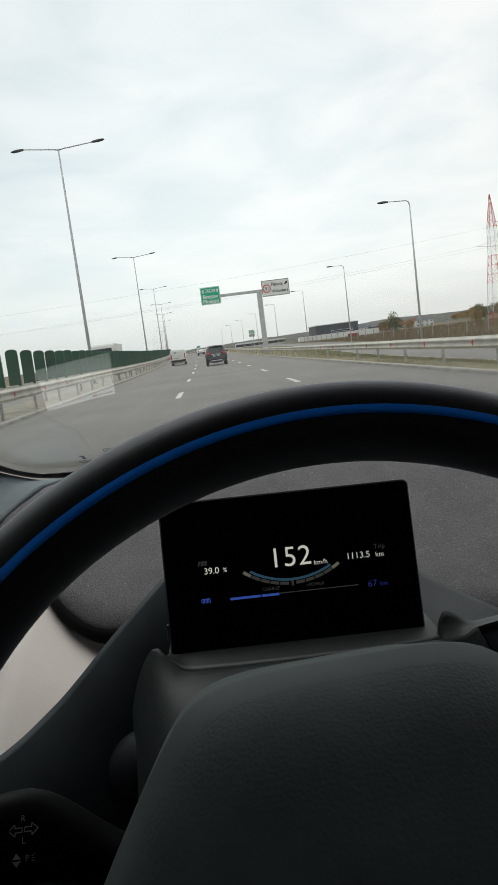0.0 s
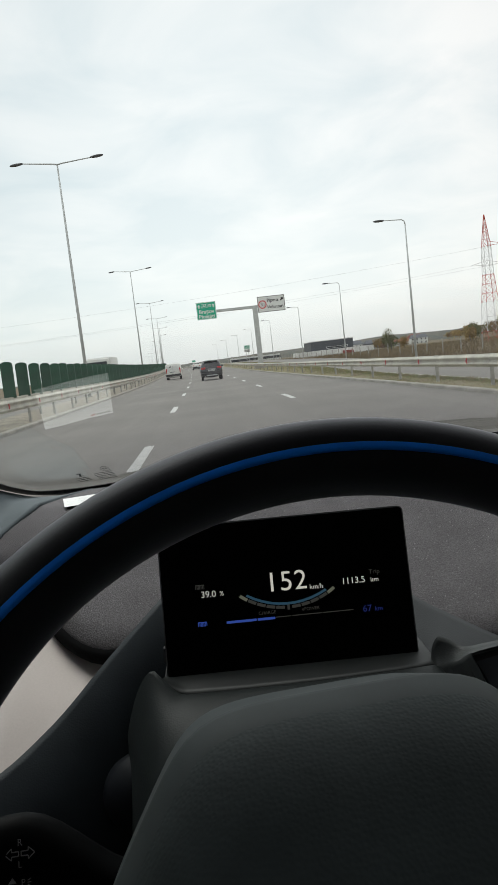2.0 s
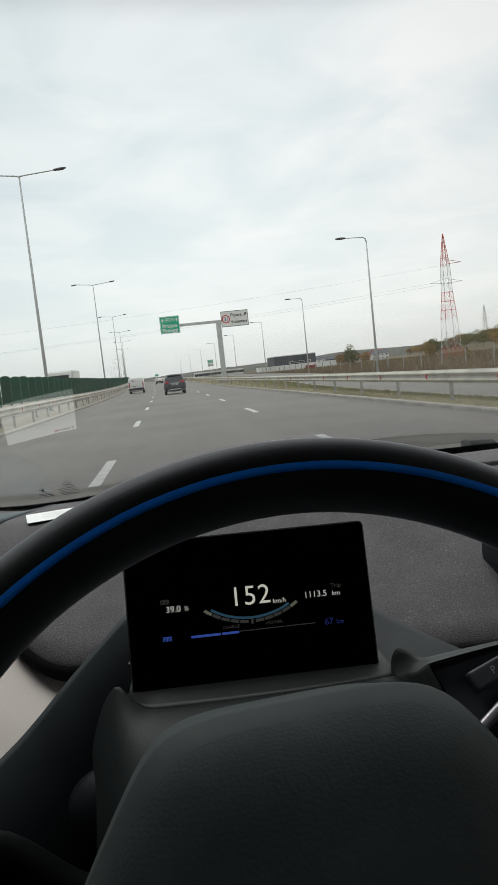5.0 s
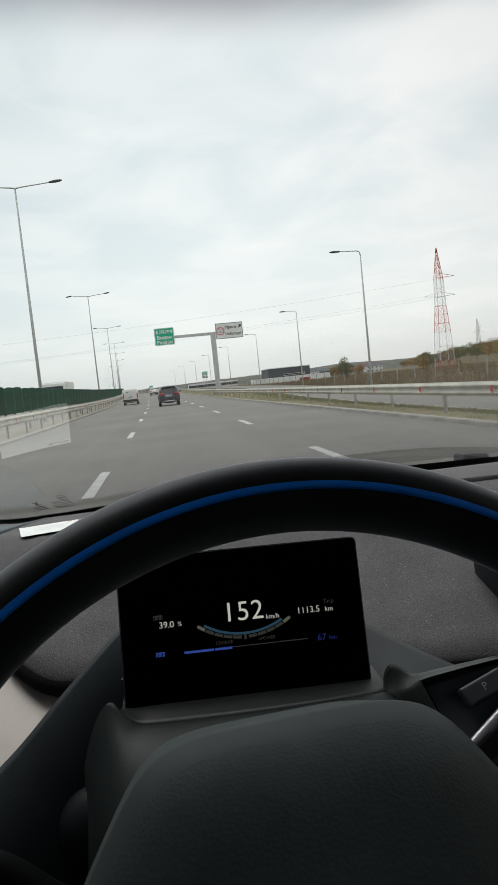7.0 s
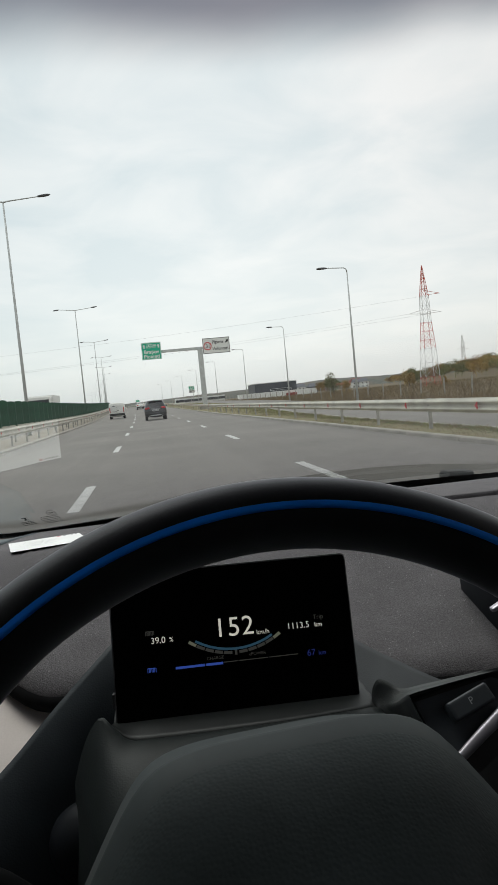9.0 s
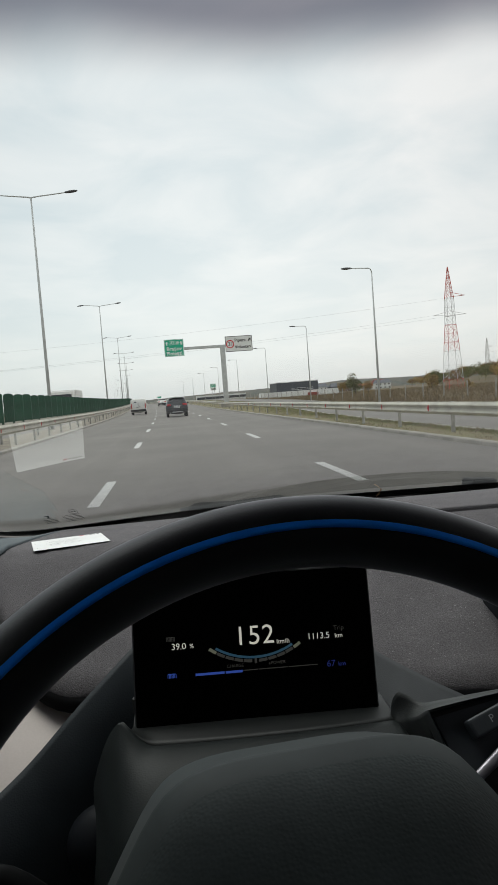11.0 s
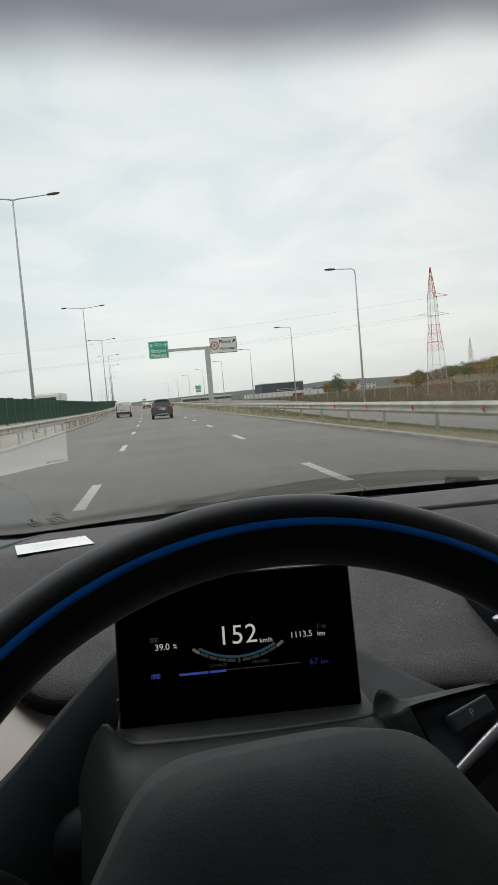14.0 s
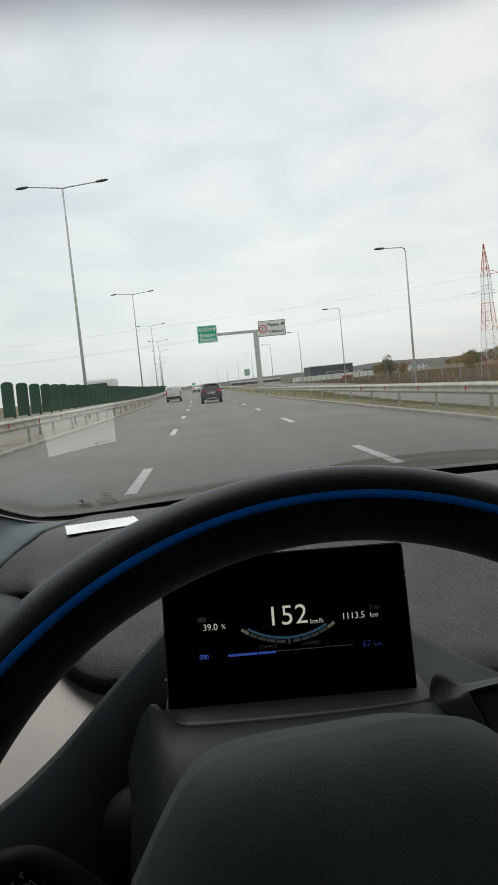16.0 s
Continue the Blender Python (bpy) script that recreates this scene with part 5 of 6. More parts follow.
readout("152", 0.0184, LIT_WHITE, 0.0000, 0.0066, "CENTER", "speed_readout", 1.06)
readout("km/h", 0.0046, LIT_WHITE, 0.0153, 0.0016, "LEFT", "speed_unit")
readout("39.0", 0.0060, LIT_WHITE, -0.0580, 0.0032, "LEFT", "charge_readout")
readout("%", 0.0042, LIT_WHITE, -0.0453, 0.0030)
readout("1113.5", 0.0060, LIT_WHITE, 0.0371, 0.0032, "LEFT", "trip_readout")
readout("km", 0.0046, LIT_WHITE, 0.0597, 0.0026, "CENTER")
readout("Trip", 0.0044, LIT_DIM, 0.0600, 0.0078, "CENTER", "trip_caption")
readout("67", 0.0062, LIT_BLUE_DIM, 0.0496, -0.0162, "LEFT", "range_readout")
readout("km", 0.0044, LIT_BLUE_DIM, 0.0605, -0.0168, "CENTER")
readout("CHARGE", 0.0030, LIT_DIM, -0.0146, -0.0125, "CENTER", "gauge_caption")
readout("ePOWER", 0.0030, LIT_DIM, 0.0148, -0.0125, "CENTER", "gauge_caption")


def battery(x, y, mat):
    bm = bmesh.new()
    for k in range(5):
        box(bm, 0.0005, 0.0026, 0.0001, Matrix.Translation((x + 0.0009 * (k - 2), y, 0.0009)))
    box(bm, 0.0056, 0.0005, 0.0001, Matrix.Translation((x, y + 0.0014, 0.0009)))
    for s in (-1, 1):
        box(bm, 0.0004, 0.0028, 0.0001, Matrix.Translation((x + s * 0.0028, y, 0.0009)))
    return part("battery_symbol", bm, mat, disp)


battery(-0.0582, 0.0084, LIT_DIM)
battery(-0.0583, -0.0160, LIT_BLUE)
for a, b, k in ((-0.0422, -0.0222, 1.0), (-0.0214, -0.0096, 1.0), (-0.0092, 0.0010, 0.35), (0.0018, 0.0220, 0.35), (0.0228, 0.0432, 0.35)):
    part("range_bar", boxed(b - a, 0.0016 * k, 0.0001, Matrix.Translation(((a + b) / 2, -0.0163 + 0.0006 * (1 - k), 0.0009))), LIT_BLUE if k == 1 else LIT_DIM, disp)


def arc(r0, r1, a0, a1, mat, name, cy=0.0377):
    bm = bmesh.new()
    n = 10
    loft(bm, [[Vector((r * math.sin(a), cy - r * 0.92 * math.cos(a), 0.0009)) for r in (r0, r1)] for a in [radians(a0 + (a1 - a0) * k / n) for k in range(n + 1)]])
    return part(name, bm, mat, disp)


for k in range(5):
    arc(0.0508, 0.0530, -38 + 7.2 * k, -31.6 + 7.2 * k, LIT_GREY if k == 0 else LIT_DIM, "gauge_segment")
    arc(0.0508, 0.0530, 2.6 + 7.2 * k, 9.0 + 7.2 * k, LIT_GREY if k == 4 else LIT_DIM, "gauge_segment")
arc(0.0484, 0.0502, -34, 32, LIT_CYAN, "gauge_needle_arc")
arc(0.0496, 0.0538, -0.9, 0.9, LIT_DIM, "gauge_zero_mark")

# ---- column cover behind the wheel ----
column = thing("steering_column_cover", "dark grained plastic column cover with a shelf under the display", "column cover")


def pod(u, v):
    """u: across, -1 to 1; v: from the lip below the display (0) forward and down (1)."""
    x = 0.051 + u * (0.106 if u < 0 else 0.090) - max(0.0, -u) ** 3 * (0.020 * min(1.0, v * 2.4) + 0.006 * v)
    y = 0.444 - 0.008 * (1 - u * u) - 0.100 * math.sin(v * math.pi / 2)
    z = 1.1102 + 0.0017 * (1 - u) + 0.0015 * (1 - u * u) - 0.150 * (1 - math.cos(v * math.pi / 2)) - 0.010 * v
    wrap = max(0.0, -u - 0.74) / 0.26
    y += 0.085 * wrap ** 2.2 * min(1.0, v * 2.2) + 0.006 * wrap ** 2
    z -= 0.020 * (max(0.0, u - 0.84) / 0.16) ** 2
    tip = max(0.0, -u - 0.80) / 0.20
    z += 0.0225 * (tip ** 1.6 - 0.36 * (max(0.0, tip - 0.72) / 0.28) ** 2) * max(0.0, 1 - v * 2.5)
    return Vector((x, y, z))


bm = bmesh.new()
loft(bm, [[pod(-1 + 2 * i / 56, 0) + Vector((0, 0.0036, -0.010)) for i in range(57)], [pod(-1 + 2 * i / 56, 0) + Vector((0, 0.0030, -0.0022)) for i in range(57)], [pod(-1 + 2 * i / 56, 0) + Vector((0, 0.0014, -0.0004)) for i in range(57)]]
     + [[pod(-1 + 2 * i / 56, k / 30) for i in range(57)] for k in range(31)])
bmesh.ops.recalc_face_normals(bm, faces=bm.faces)
part("top_cover", bm, COWL, column, "dark grained plastic", smooth=True)
# the shelf runs flush from the cover's lip to the foot of the display
bm = bmesh.new()
us = [-0.925 + 1.80 * i / 36 for i in range(37)]


def shelf_point(u, k):
    p = pod(u, 0)
    back = 1.1168 - 0.030 * (p.x + 0.043)
    return Vector((p.x, p.y + 0.0032 + 0.040 * k, p.z - 0.0012 + (back - p.z + 0.0012) * min(1.0, k / 0.4)))


loft(bm, [[shelf_point(u, 1 - k / 8) for u in us] for k in range(9)] + [[shelf_point(u, 0) + Vector((0, 0, -0.010)) for u in us]])
loft(bm, [[shelf_point(us[-1], 1 - k / 8) for k in range(9)], [shelf_point(us[-1], 1 - k / 8) + Vector((0.0010, 0, -0.0010)) for k in range(9)], [shelf_point(us[-1], 1 - k / 8) + Vector((0.0014, 0, -0.012)) for k in range(9)]])
bmesh.ops.recalc_face_normals(bm, faces=bm.faces)
part("shelf", bm, TRAY, column, "matt grey shelf below the screen", smooth=True)
part("lower_cover", boxed(0.20, 0.20, 0.10, pose(0.045, 0.40, 0.99), 0.03, 3), COWL, column)

# ---- gear selector on the column ----
SEL = pose(0.172, 0.402, 1.126, 55, 0, 0) @ pose(0, 0, 0, 0, 0, 9)
sel = thing("gear_selector", "dark gear selector with a park key and silver trim", "gear selector", SEL)
# a raised ear at the shelf's end runs on as the arm's upper rim
ridge = spline([(0.1278, 0.450, 1.096), (0.1283, 0.450, 1.110), (0.1295, 0.450, 1.1200), (0.1330, 0.449, 1.1262), (0.1385, 0.446, 1.1252), (0.1467, 0.440, 1.1216), (0.158, 0.432, 1.1258), (0.172, 0.423, 1.1312), (0.198, 0.4104, 1.1388), (0.240, 0.391, 1.149)], 46)
crease = spline([(0.1278, 0.4432, 1.0950), (0.1285, 0.4432, 1.1050), (0.1300, 0.4430, 1.1086), (0.1330, 0.4415, 1.1098), (0.1362, 0.4375, 1.1120), (0.1385, 0.426, 1.119), (0.1400, 0.4080, 1.1312), (0.155, 0.4084, 1.1334), (0.1985, 0.4096, 1.1372), (0.240, 0.3905, 1.1475)], 46)
down = (SEL.to_3x3() @ Vector((0.10, -1, 0))).normalized()
inward = SEL.to_3x3() @ Vector((0.05, 0, -1))
CORNER = 30


def arm_row(a, b, open_side):
    """Back of the ridge, the hollow between ridge and crease, then down the front or into the recess."""
    w = min(1.0, (a - b).length / 0.02)
    hollow = Vector((0, 0.35, -0.94)) * 0.0035 * w
    row = [a + Vector((0, 0.006, -0.012)), a + Vector((0, 0.0024, -0.0016)), a] + [a + (b - a) * k / 6 + hollow * math.sin(math.pi * k / 6) for k in range(1, 6)]
    if open_side:
        return row + [b, b + inward * 0.0016 + down * 0.0003, b + inward * 0.013, b + inward * 0.0135, b + inward * 0.014]
    return row + [b + Vector((0, 0.0006, 0.0002))] + [b + down * k + inward * q for k, q in ((0.0020, 0.0004), (0.010, 0.0012), (0.025, 0.002), (0.055, 0.006))]


bm = bmesh.new()
loft(bm, [arm_row(a, b, False) for a, b in zip(ridge[:CORNER + 1], crease[:CORNER + 1])])
loft(bm, [arm_row(a, b, True) for a, b in zip(ridge[CORNER:], crease[CORNER:])])
edge = [crease[CORNER] + down * k + inward * q for k, q in ((0.0, 0.0), (0.0020, 0.0004), (0.010, 0.0012), (0.025, 0.002), (0.055, 0.006))]
loft(bm, [edge, [p + inward * 0.0010 + Vector((0.0006, 0, 0)) for p in edge], [p + inward * 0.014 + Vector((0.0010, 0, 0)) for p in edge]])
bmesh.ops.recalc_face_normals(bm, faces=bm.faces)
bmesh.ops.transform(bm, matrix=SEL.inverted(), verts=bm.verts[:])
part("arm", bm, ARM_LIT, sel, "dark grained arm with a rounded ear", smooth=True)
part("recess", boxed(0.130, 0.090, 0.003, Matrix.Translation((0.034, -0.034, -0.0130)), 0.0005, 1), FRIT, sel, "black recess round the face")
part("face", plate([(-0.0272, 0.0082), (0.090, 0.0070), (0.060, -0.0010), (0.025, -0.0136), (0.0062, -0.0208), (-0.0125, -0.0288), (-0.0225, -0.0335)], 0.004), KEY, sel, "dark smooth face").matrix_basis = Matrix.Translation((0, 0, -0.0072))
k_ = part("park_key", boxed(0.0305, 0.0125, 0.0095, pose(0.0052, -0.0030, -0.0036, 0, 0, 9.5), 0.0020, 3), KEY, sel, "raised park key")
share("key_letter", text_mesh("P", 0.0064, KEY_PRINT, "CENTER"), k_, pose(0.0050, -0.0026, 0.00135, 0, 0, 9.5))
part("silver_trim", pipe(bmesh.new(), [(-0.034, -0.0385, -0.006), (-0.0125, -0.0288, -0.003), (0.0062, -0.0208, -0.002), (0.025, -0.0136, -0.002), (0.060, -0.001, -0.004)], [0.0026, 0.0032, 0.0038, 0.0044, 0.0050], 12, True, 0.7), SATIN, sel, "satin silver trim strip", smooth=True)
part("rotary_knob", pipe(bmesh.new(), [(-0.020, -0.062, -0.030), (0.085, -0.030, -0.026)], 0.024, 20), FRIT, sel, "black rotary knob", smooth=True)

# ---- indicator stalk ----
stalk = thing("indicator_stalk", "black indicator stalk with printed arrow symbols", "stalk", pose(-0.118, 0.335, 1.094))
bm = bmesh.new()
rings = []
for i in range(20):
    u = i / 19
    w = 0.0245 * (1 - 0.62 * ease((u - 0.44) / 0.36))
    x = -0.055 + 0.145 * u
    z0 = -0.032 * ease((u - 0.38) / 0.42)
    rings.append([Vector((x, 0.035 * u + 0.016 * math.cos(a) * (1 - 0.4 * u), z0 - 0.010 + w * math.sin(a))) for a in [2 * math.pi * j / 18 for j in range(18)]])
loft(bm, rings, True, True)
bmesh.ops.recalc_face_normals(bm, faces=bm.faces)
part("lever", bm, STALK, stalk, "black plastic lever", smooth=True)
FACE = pose(0.006, 0.0026, 0.0015, 64, 0, 0)
for turn, dx in ((math.pi / 2, -0.0037), (-math.pi / 2, 0.0037)):
    pts = arrow(0.0062, turn)
    bm = bmesh.new()
    for i in range(len(pts)):
        a, b = Vector((*pts[i], 0)), Vector((*pts[(i + 1) % len(pts)], 0))
        n_ = Vector(((b - a).y, -(b - a).x, 0)).normalized() * 0.00025
        bm.faces.new([bm.verts.new(p) for p in (a - n_, b - n_, b + n_, a + n_)])
    part("arrow_symbol", bm, SYMBOL, stalk).matrix_basis = FACE @ Matrix.Translation((dx, 0, 0.0012))
share("letter", text_mesh("R", 0.0042, SYMBOL), stalk, FACE @ Matrix.Translation((0, 0.0047, 0.0012)))
share("letter", text_mesh("L", 0.0042, SYMBOL), stalk, FACE @ Matrix.Translation((0, -0.0047, 0.0012)))
share("letter", text_mesh("P", 0.0042, SYMBOL), stalk, FACE @ Matrix.Translation((0.0012, -0.0125, 0.0006)))
pointer_me = mesh_of("pointer_symbol", plate([(-0.0020, 0.0004), (0.0020, 0.0004), (0, 0.0030)], 0.0002), SYMBOL)
for turn in (0, 180):
    share("pointer_symbol", pointer_me, stalk, FACE @ Matrix.Translation((-0.0040, -0.0128, 0.0006)) @ pose(0, 0, 0, 0, 0, turn))
ray_me = mesh_of("light_ray", boxed(0.0018, 0.0003, 0.0002), SYMBOL)
for k in (-1, 0, 1):
    share("light_ray", ray_me, stalk, FACE @ Matrix.Translation((0.0041, -0.0125 + 0.0012 * k, 0.0006)) @ pose(0, 0, 0, 0, 0, 28 * k))
# the column's own round side behind the stalk
bm = bmesh.new()
rings = []
for i in range(10):
    u = i / 9
    rr = 0.034 * math.sqrt(max(0.02, 1 - (1 - u) ** 2))
    rings.append([Vector((-0.098 + 0.03 * u, 0.462 + rr * 0.6 * math.cos(a), 1.040 + rr * 0.85 * math.sin(a))) for a in [2 * math.pi * j / 18 for j in range(18)]])
loft(bm, rings, True, True)
bmesh.ops.recalc_face_normals(bm, faces=bm.faces)
part("stalk_socket", bm, VENT, column, "dark rounded stalk socket", smooth=True)

# ---- steering wheel ----
WHEEL = pose(0.0441, 0.1888, 1.1307, 90 - 23.84, 0, 4.6)
sw = thing("steering_wheel", "black leather steering wheel with a blue accent ring", "steering wheel", WHEEL)
RHO, RZ, SR, SZ = 0.1688, -0.0160, 0.0143, 0.0172


def rim_point(th, phi, k=1.0):
    q = RHO + (SR + 0.0038 * ease((abs(math.remainder(th, 2 * math.pi)) - 0.55) / 0.55) * max(0.0, -math.cos(phi))) * k * math.cos(phi)
    return Vector((q * math.sin(th), q * math.cos(th), RZ + SZ * k * math.sin(phi)))


bm = bmesh.new()
loft(bm, [[rim_point(2 * math.pi * i / 128, 2 * math.pi * j / 36) for j in range(36)] for i in range(129)], True)
bmesh.ops.remove_doubles(bm, verts=bm.verts[:], dist=1e-5)
bmesh.ops.recalc_face_normals(bm, faces=bm.faces)
part("rim", bm, LEATHER, sw, "black grained leather rim", smooth=True)
bm = bmesh.new()
loft(bm, [[rim_point(2 * math.pi * i / 128, radians(a), k) for a, k in ((87, 0.985), (88.5, 1.004), (95, 1.044), (99.8, 1.070), (101.0, 0.99))] for i in range(129)])
bmesh.ops.recalc_face_normals(bm, faces=bm.faces)
part("accent_ring", bm, RIM_BLUE, sw, "matt blue plastic accent ring", smooth=True)
# airbag cover: a soft cushion, set behind the rim's plane
PADX, PADY = 0.1000, 0.0905
bm = bmesh.new()


def pad_point(r, a):
    c, s = math.cos(a), math.sin(a)
    k = (abs(c) ** 4.6 + abs(s) ** 4.6) ** (-1 / 4.6)
    x, y = PADX * k * c * r - 0.001, PADY * k * s * r - 0.002
    x *= 1 - 0.30 * ease(y / 0.082)
    return Vector((x, y, min(0.0325, -0.032 + 0.070 * (1 - r ** 2.2)) - 0.0014 * (max(0.0, r - 0.920) / 0.080) ** 1.3))


EDGE_R = 0.930
loft(bm, [[pad_point(EDGE_R * i / 40, 2 * math.pi * j / 96) for j in range(96)] for i in range(1, 41)], True)
bm.faces.new([bm.verts.new(pad_point(EDGE_R / 40, 2 * math.pi * j / 96)) for j in range(96)])
bmesh.ops.remove_doubles(bm, verts=bm.verts[:], dist=1e-5)
bmesh.ops.recalc_face_normals(bm, faces=bm.faces)
pad = part("airbag_cover", bm, PAD, sw, "dark grained airbag cover", smooth=True)
bm = bmesh.new()
loft(bm, [[pad_point(EDGE_R + (1 - EDGE_R) * i / 10, 2 * math.pi * j / 96) for j in range(96)] for i in range(11)], True)
loft(bm, [[pad_point(1, 2 * math.pi * j / 96) + Vector((0, 0, -0.05 * k)) for j in range(96)] for k in (0, 0.04, 0.2, 1)], True)
bmesh.ops.remove_doubles(bm, verts=bm.verts[:], dist=1e-5)
bmesh.ops.recalc_face_normals(bm, faces=bm.faces)
part("cover_border", bm, PAD_EDGE, pad, "smooth rounded border", smooth=True)
for r0, r1, mat, nm in ((0.0340, 0.0290, RIM_BLUE, "badge_ring"), (0.0290, 0.0, GLOSS_BLACK, "badge_face")):
    bm = disc(bmesh.new(), r0, Matrix.Translation((0, -0.0020, 0.0335)), 48, r1)
    thicken(bm, 0.003)
    part(nm, bm, mat, pad)
for a in (0.0, math.pi, -math.pi / 2):
    c, s = math.cos(a), math.sin(a)
    part("spoke", boxed(0.085, 0.034, 0.014, Matrix.Translation((0.125 * c, 0.125 * s - 0.01, -0.03)) @ pose(0, 0, 0, 0, 0, math.degrees(a)), 0.005, 3), PAD, sw)

# ---- windscreen ----
ws = tagged(empty("window_1"), "raked laminated windscreen with a black dotted border", "windscreen", kind="structure")
bm = bmesh.new()
W0, W1 = -0.68, 0.98
loft(bm, [[on_glass(W0 + (W1 - W0) * i / 24, -0.19 + (GLASS_TOP + 0.20) * k / 28) for i in range(25)] for k in range(29)])
for f in bm.faces:
    f.normal_update()
if bm.faces[:][0].normal.z > 0:
    bmesh.ops.reverse_faces(bm, faces=bm.faces[:])
part("pane", bm, WINDSCREEN, ws, "clear glass", smooth=True)


# painted gradient strip standing in for the out-of-focus roof edge
bm = bmesh.new()
loft(bm, [[on_glass(W0 + (W1 - W0) * i / 24, 0.612 + 0.112 * k / 8, 0.004) for i in range(25)] for k in range(9)])
part("roof_edge_blur", bm, ROOF_BLUR, ws, "grey gradient strip along the top in place of the blurred roof edge")


# the painted border runs along the foot of the glass and sweeps up the pillar
edge_in = spline([(-0.284, 0.40, 0), (-0.279, 0.20, 0), (-0.276, 0.10, 0), (-0.271, 0.03, 0), (-0.258, -0.03, 0), (-0.232, -0.062, 0), (-0.19, -0.082, 0), (-0.10, -0.097, 0), (0.0, -0.110, 0), (0.2, -0.128, 0), (0.5, -0.135, 0), (0.96, -0.11, 0)], 160)
edge_out = spline([(-0.300, 0.40, 0), (-0.292, 0.20, 0), (-0.288, 0.10, 0), (-0.283, 0.02, 0), (-0.272, -0.05, 0), (-0.246, -0.100, 0), (-0.20, -0.135, 0), (-0.10, -0.170, 0), (0.0, -0.186, 0), (0.2, -0.188, 0), (0.5, -0.188, 0), (0.96, -0.18, 0)], 160)
bm = bmesh.new()
loft(bm, [[on_glass(p.x, p.y, 0.0035), on_glass(q.x, q.y, 0.0035)] for p, q in zip(edge_in, edge_out)])
part("painted_border", bm, FRIT, ws, "black painted border")
bm = bmesh.new()
fine_edge = spline([tuple(p) for p in edge_in[::4]], 460)
for i in range(30, 380):
    p, q = fine_edge[i], fine_edge[i + 1]
    d = (q - p).normalized()
    n_ = Vector((d.y, -d.x, 0))
    if n_.y < 0 and abs(d.x) > 0.5:
        n_ = -n_
    if abs(d.x) <= 0.5:
        n_ = Vector((abs(n_.x), n_.y, 0))
    tip = p + Vector((n_.x * 0.0022, n_.y * 0.009, 0))
    w_ = (q - p) * 0.33
    bm.faces.new([bm.verts.new(on_glass(c.x, c.y, 0.0035)) for c in (p - w_, p + w_, tip + w_ * 0.6, tip - w_ * 0.6)])
tagged(part("border_dots", bm, FRIT, ws), kind="stuff")
# printed approval marks on the glass: a symbol over short lines of unreadable print
def glass_quad(bm, x, v, w_, h_, tilt=0.0):
    bm.faces.new([bm.verts.new(on_glass(x + a * w_ + b * tilt, v + b * h_, 0.003)) for a, b in ((-1, -1), (1, -1), (1, 1), (-1, 1))])


for x0, v0, wid, lines, ring, seed in ((-0.1930, -0.022, 0.018, 3, False, 1), (-0.1620, -0.034, 0.026, 5, True, 2)):
    bm = bmesh.new()
    rnd = random.Random(seed)
    for r in range(lines):
        x = x0 - wid * rnd.uniform(0.42, 0.5)
        while x < x0 + wid * rnd.uniform(0.36, 0.5):
            w_ = rnd.uniform(0.0004, 0.0012)
            glass_quad(bm, x + w_, v0 + 0.014 * r, w_, rnd.uniform(0.0018, 0.0030))
            x += 2 * w_ + rnd.uniform(0.0003, 0.0009)
    top_v = v0 + 0.014 * lines + 0.012
    if ring:
        for i in range(28):
            a = 2 * math.pi * i / 28
            b = 2 * math.pi * (i + 1) / 28
            bm.faces.new([bm.verts.new(on_glass(x0 + 0.007 + p * math.cos(c), top_v + 3.6 * p * math.sin(c), 0.003)) for p, c in ((0.0050, a), (0.0056, a), (0.0056, b), (0.0050, b))])
        for d in (-0.0016, 0.0016):
            glass_quad(bm, x0 + 0.007 + d, top_v, 0.0009, 0.0050)
    else:
        glass_quad(bm, x0 + 0.003, top_v + 0.010, 0.0034, 0.0022)
        glass_quad(bm, x0 + 0.003, top_v - 0.010, 0.0034, 0.0022)
        glass_quad(bm, x0 + 0.003, top_v, 0.0011, 0.010, 0.0012)
    part("approval_mark", bm, FRIT, ws)

# ---- pillar trim, roof lining and closing walls ----
upper = [on_glass(p.x, p.y, 0.006) for p in spline([(-0.305, 0.50, 0), (-0.296, 0.30, 0), (-0.288, 0.12, 0), (-0.281, 0.02, 0), (-0.268, -0.06, 0), (-0.240, -0.108, 0), (-0.19, -0.142, 0)], 40)]
lower = spline([(-0.42, 0.42, 1.09), (-0.33, 0.54, 1.105), (-0.280, 0.63, 1.116), (-0.247, 0.715, 1.1505), (-0.2325, 0.749, 1.1665), (-0.207, 0.797, 1.1835), (-0.203, 0.850, 1.1800), (-0.178, 0.955, 1.1720)], 40)
bm = bmesh.new()
loft(bm, [[p + (q - p) * (k / 8) + Vector((0.0, 0, 0.004)) * math.sin(math.pi * k / 8) for k in range(9)] for p, q in zip(upper, lower)])
thicken(bm, 0.005)
solo("pillar_trim", bm, PILLAR, "blue-grey moulded windscreen pillar trim", "pillar", kind="structure", smooth=True)
top = on_glass(0, GLASS_TOP)
bm = bmesh.new()
prof = [(top.y + 0.05, top.z + 0.07), (top.y + 0.012, top.z + 0.016), (top.y - 0.004, top.z + 0.004), (top.y - 0.03, top.z + 0.008), (top.y - 0.12, top.z + 0.05), (top.y - 0.3, top.z + 0.11), (-0.52, top.z + 0.115)]
loft(bm, [[Vector((x, y, z)) for y, z in prof] for x in (-0.75, -0.4, 0.0, 0.4, 0.8, 1.05)])
thicken(bm, 0.02)
solo("ceiling", bm, HEADLINER, "grey cloth roof lining at the windscreen's top edge", "headliner", kind="structure", smooth=True)


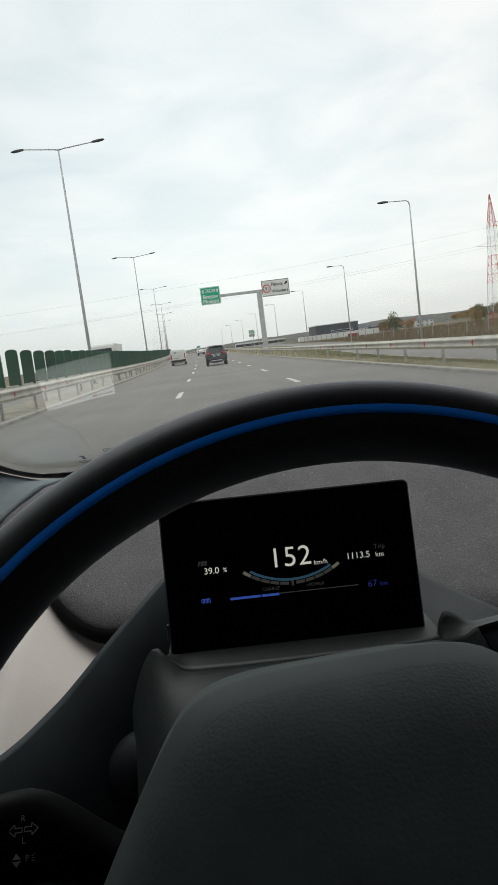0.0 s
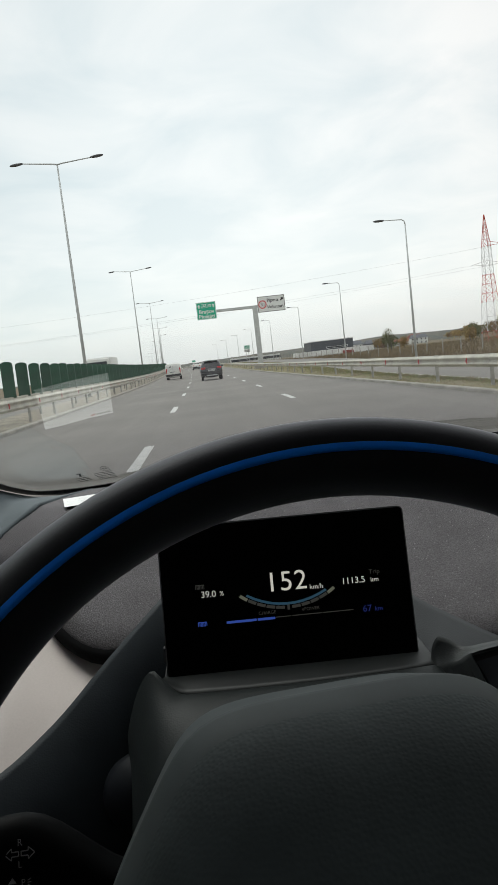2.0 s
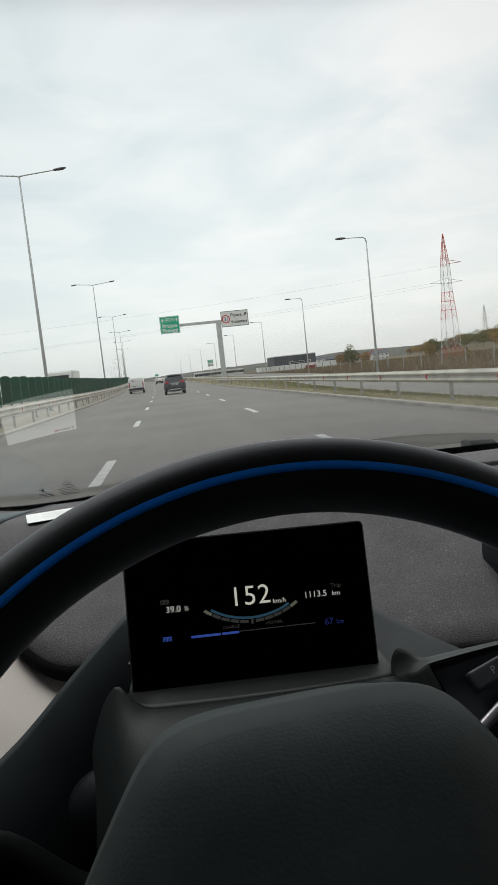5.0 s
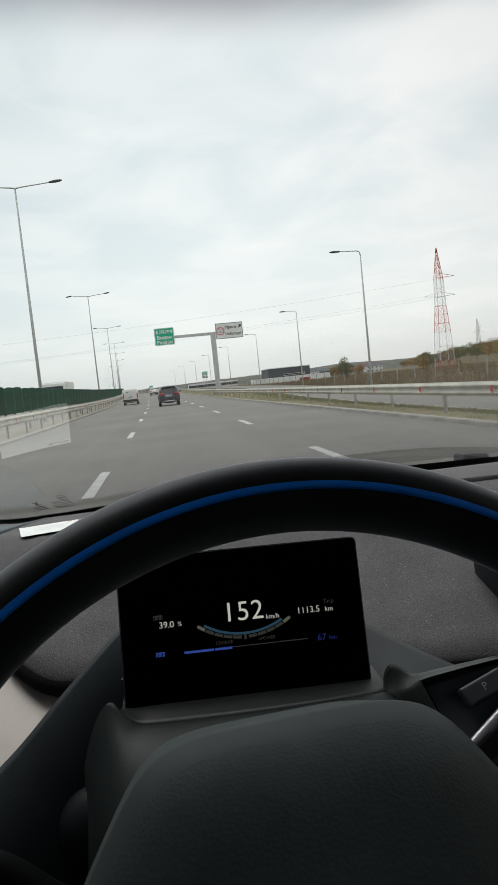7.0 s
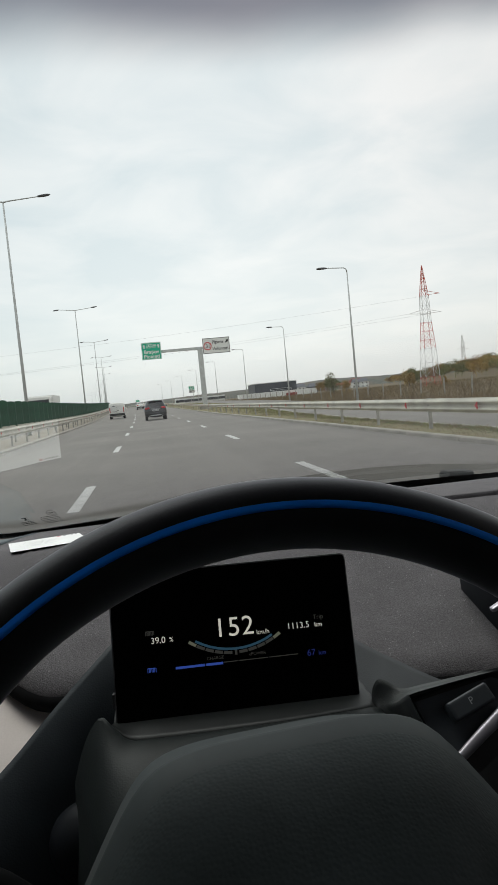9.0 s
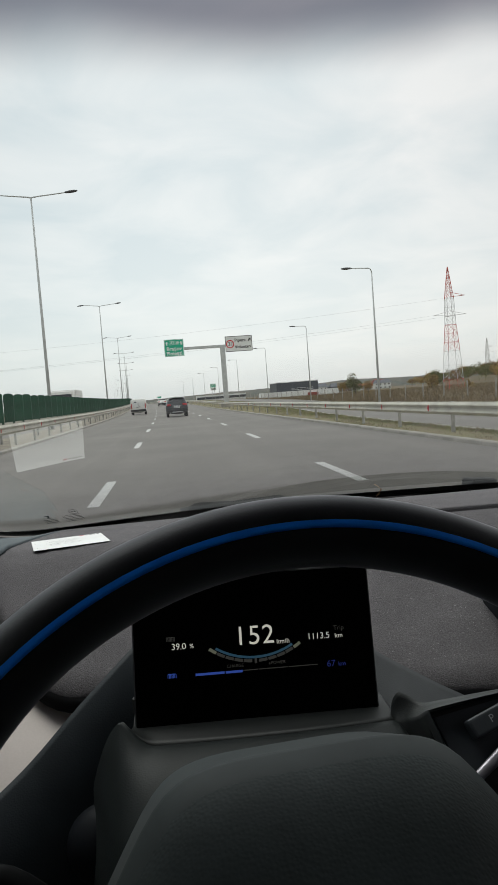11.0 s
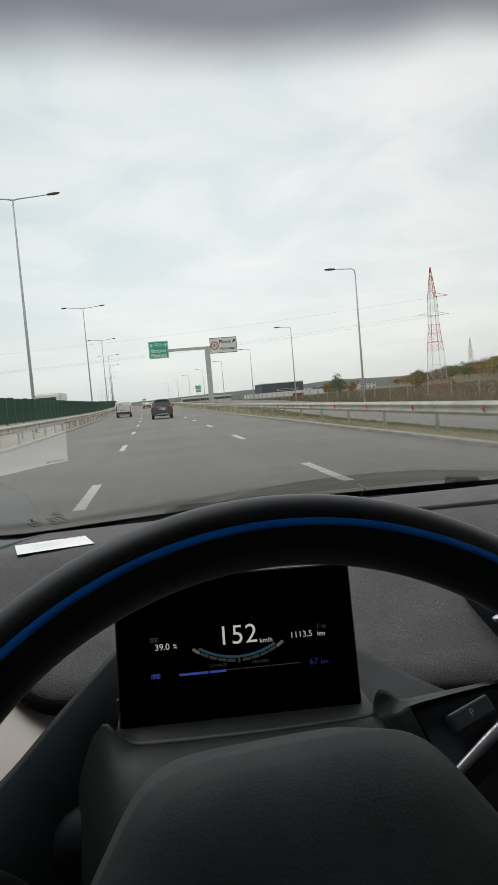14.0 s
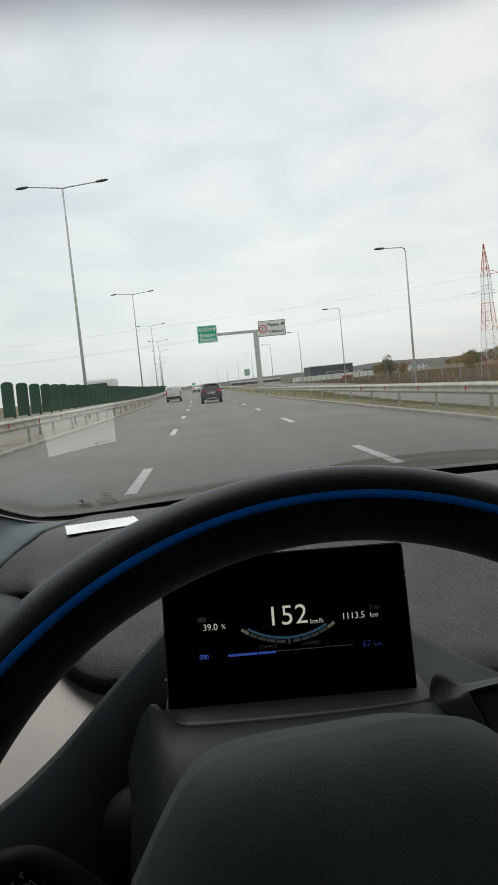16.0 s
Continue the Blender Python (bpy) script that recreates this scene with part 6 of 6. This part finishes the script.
def wall(name, sx, sy, sz, m, label, mat=SHELL):
    return solo(name, boxed(sx, sy, sz, m, 0.01, 1), mat, label, "cabin wall", kind="structure")


# unseen walls; doors and back are placed to cut light on the wheel
wall("wall_left", 0.06, 1.44, 1.20, Matrix.Translation((-0.72, 0.22, 0.805)), "dark lined door below the side window")
wall("wall_right", 0.06, 1.44, 1.29, Matrix.Translation((1.02, 0.22, 0.85)), "dark lined door below the side window")
wall("wall_back", 1.8, 0.06, 1.66, Matrix.Translation((0.15, -0.50, 1.035)), "dark seat back that closes the cabin")
wall("floor", 1.8, 1.5, 0.05, Matrix.Translation((0.15, 0.22, 0.24)), "dark cabin floor carpet")
wall("bulkhead", 1.8, 0.05, 0.92, Matrix.Translation((0.15, 0.96, 0.70)), "dark bulkhead below the dashboard")
for x in (-0.72, 1.02):
    a, b = on_glass(x, -0.15), on_glass(x, GLASS_TOP)
    solo("pillar", pipe(bmesh.new(), [a, (a + b) / 2, b], 0.045, 10), SHELL, "dark windscreen pillar", "pillar", kind="structure", smooth=True)
    solo("pillar", boxed(0.06, 0.12, 0.5, Matrix.Translation((x, -0.45, 1.35)), 0.02, 1), SHELL, "dark door pillar", "pillar", kind="structure")

# ---- outside the glass: cowl and wipers ----
solo("scuttle", boxed(1.9, 0.30, 0.03, pose(0.15, 1.40, 1.075, -4), 0.01, 2), TRIM_BLACK, "black plastic scuttle panel below the glass", "scuttle", kind="structure")
wiper = thing("wiper", "black windscreen wiper parked at the foot of the glass", "wiper")
part("arm", pipe(bmesh.new(), [(0.80, 1.32, 1.098), (0.60, 1.335, 1.116), (0.44, 1.34, 1.121), (0.26, 1.345, 1.125), (0.06, 1.365, 1.120)], [0.011, 0.010, 0.008, 0.008, 0.006], 8, True, 0.7), TRIM_BLACK, wiper, smooth=True)
part("blade", pipe(bmesh.new(), [(0.52, 1.285, 1.112), (0.23, 1.30, 1.117), (-0.02, 1.34, 1.108)], [0.005, 0.008, 0.005], 8, True, 1.2), FRIT, wiper)
part("pivot_cap", boxed(0.058, 0.045, 0.024, pose(0.590, 1.33, 1.127, 0, 4, 4), 0.007, 3), BEZEL, wiper, "moulded pivot cap")
part("spoiler", boxed(0.21, 0.04, 0.015, pose(0.10, 1.38, 1.120, 0, -2, 3), 0.005, 2), TRIM_BLACK, wiper)
cover = []
for x, top in ((-0.015, 1.112), (0.004, 1.123), (0.022, 1.1335), (0.032, 1.1350), (0.116, 1.1318), (0.295, 1.1236), (0.433, 1.1192), (0.62, 1.112), (0.80, 1.10)):
    cover.append([Vector((x, 1.348, top - 0.045)), Vector((x, 1.348, top - 0.010)), Vector((x, 1.354, top - 0.003)), Vector((x, 1.364, top)), Vector((x, 1.384, top - 0.004)), Vector((x, 1.40, top - 0.045))])
bm = loft(bmesh.new(), cover, False, True)
bmesh.ops.recalc_face_normals(bm, faces=bm.faces)
solo("wiper_cover", bm, TRIM_BLACK, "black moulded cover over the wiper linkage", "trim", kind="structure", smooth=True)
leaf = bmesh.new()
loft(leaf, [[Vector((0.016 * u + 0.003 * w, 0.004 * w, 0.018 * u ** 1.5 + abs(w) * 0.004)) for w in (-1, 0, 1)] for u in (0.02, 0.3, 0.6, 0.9, 1.1)])
thicken(leaf, 0.0008)
solo("dry_leaf", leaf, DRY_LEAF, "small curled brown leaf caught at the wiper", "leaf", m=pose(0.37, 1.30, 1.124) @ Matrix.Scale(0.65, 4))

# ---- paper on the dashboard ----
card = thing("paper_card", "white printed paper card lying on the dashboard", "paper card", pose(-0.1345, 0.8435, 1.1771, -3.3, 0, 13))
part("sheet", boxed(0.085, 0.090, 0.0004, Matrix.Translation((-0.0035, 0, 0.0012))), PAPER, card)
bm = bmesh.new()
for k in range(4):
    box(bm, 0.0030, 0.0036, 0.0001, Matrix.Translation((0.0205 + 0.0046 * k, 0.039, 0.0016)))
part("printed_name", bm, INK, card)
part("printed_mark", boxed(0.005, 0.005, 0.0001, Matrix.Translation((0.0140, 0.039, 0.0016))), INK_RED, card)
bm = bmesh.new()
for k in range(5):
    box(bm, 0.040 - 0.006 * (k % 3), 0.0007, 0.0001, Matrix.Translation((-0.010, 0.020 - 0.009 * k, 0.0016)))
part("printed_lines", bm, FAINT, card)
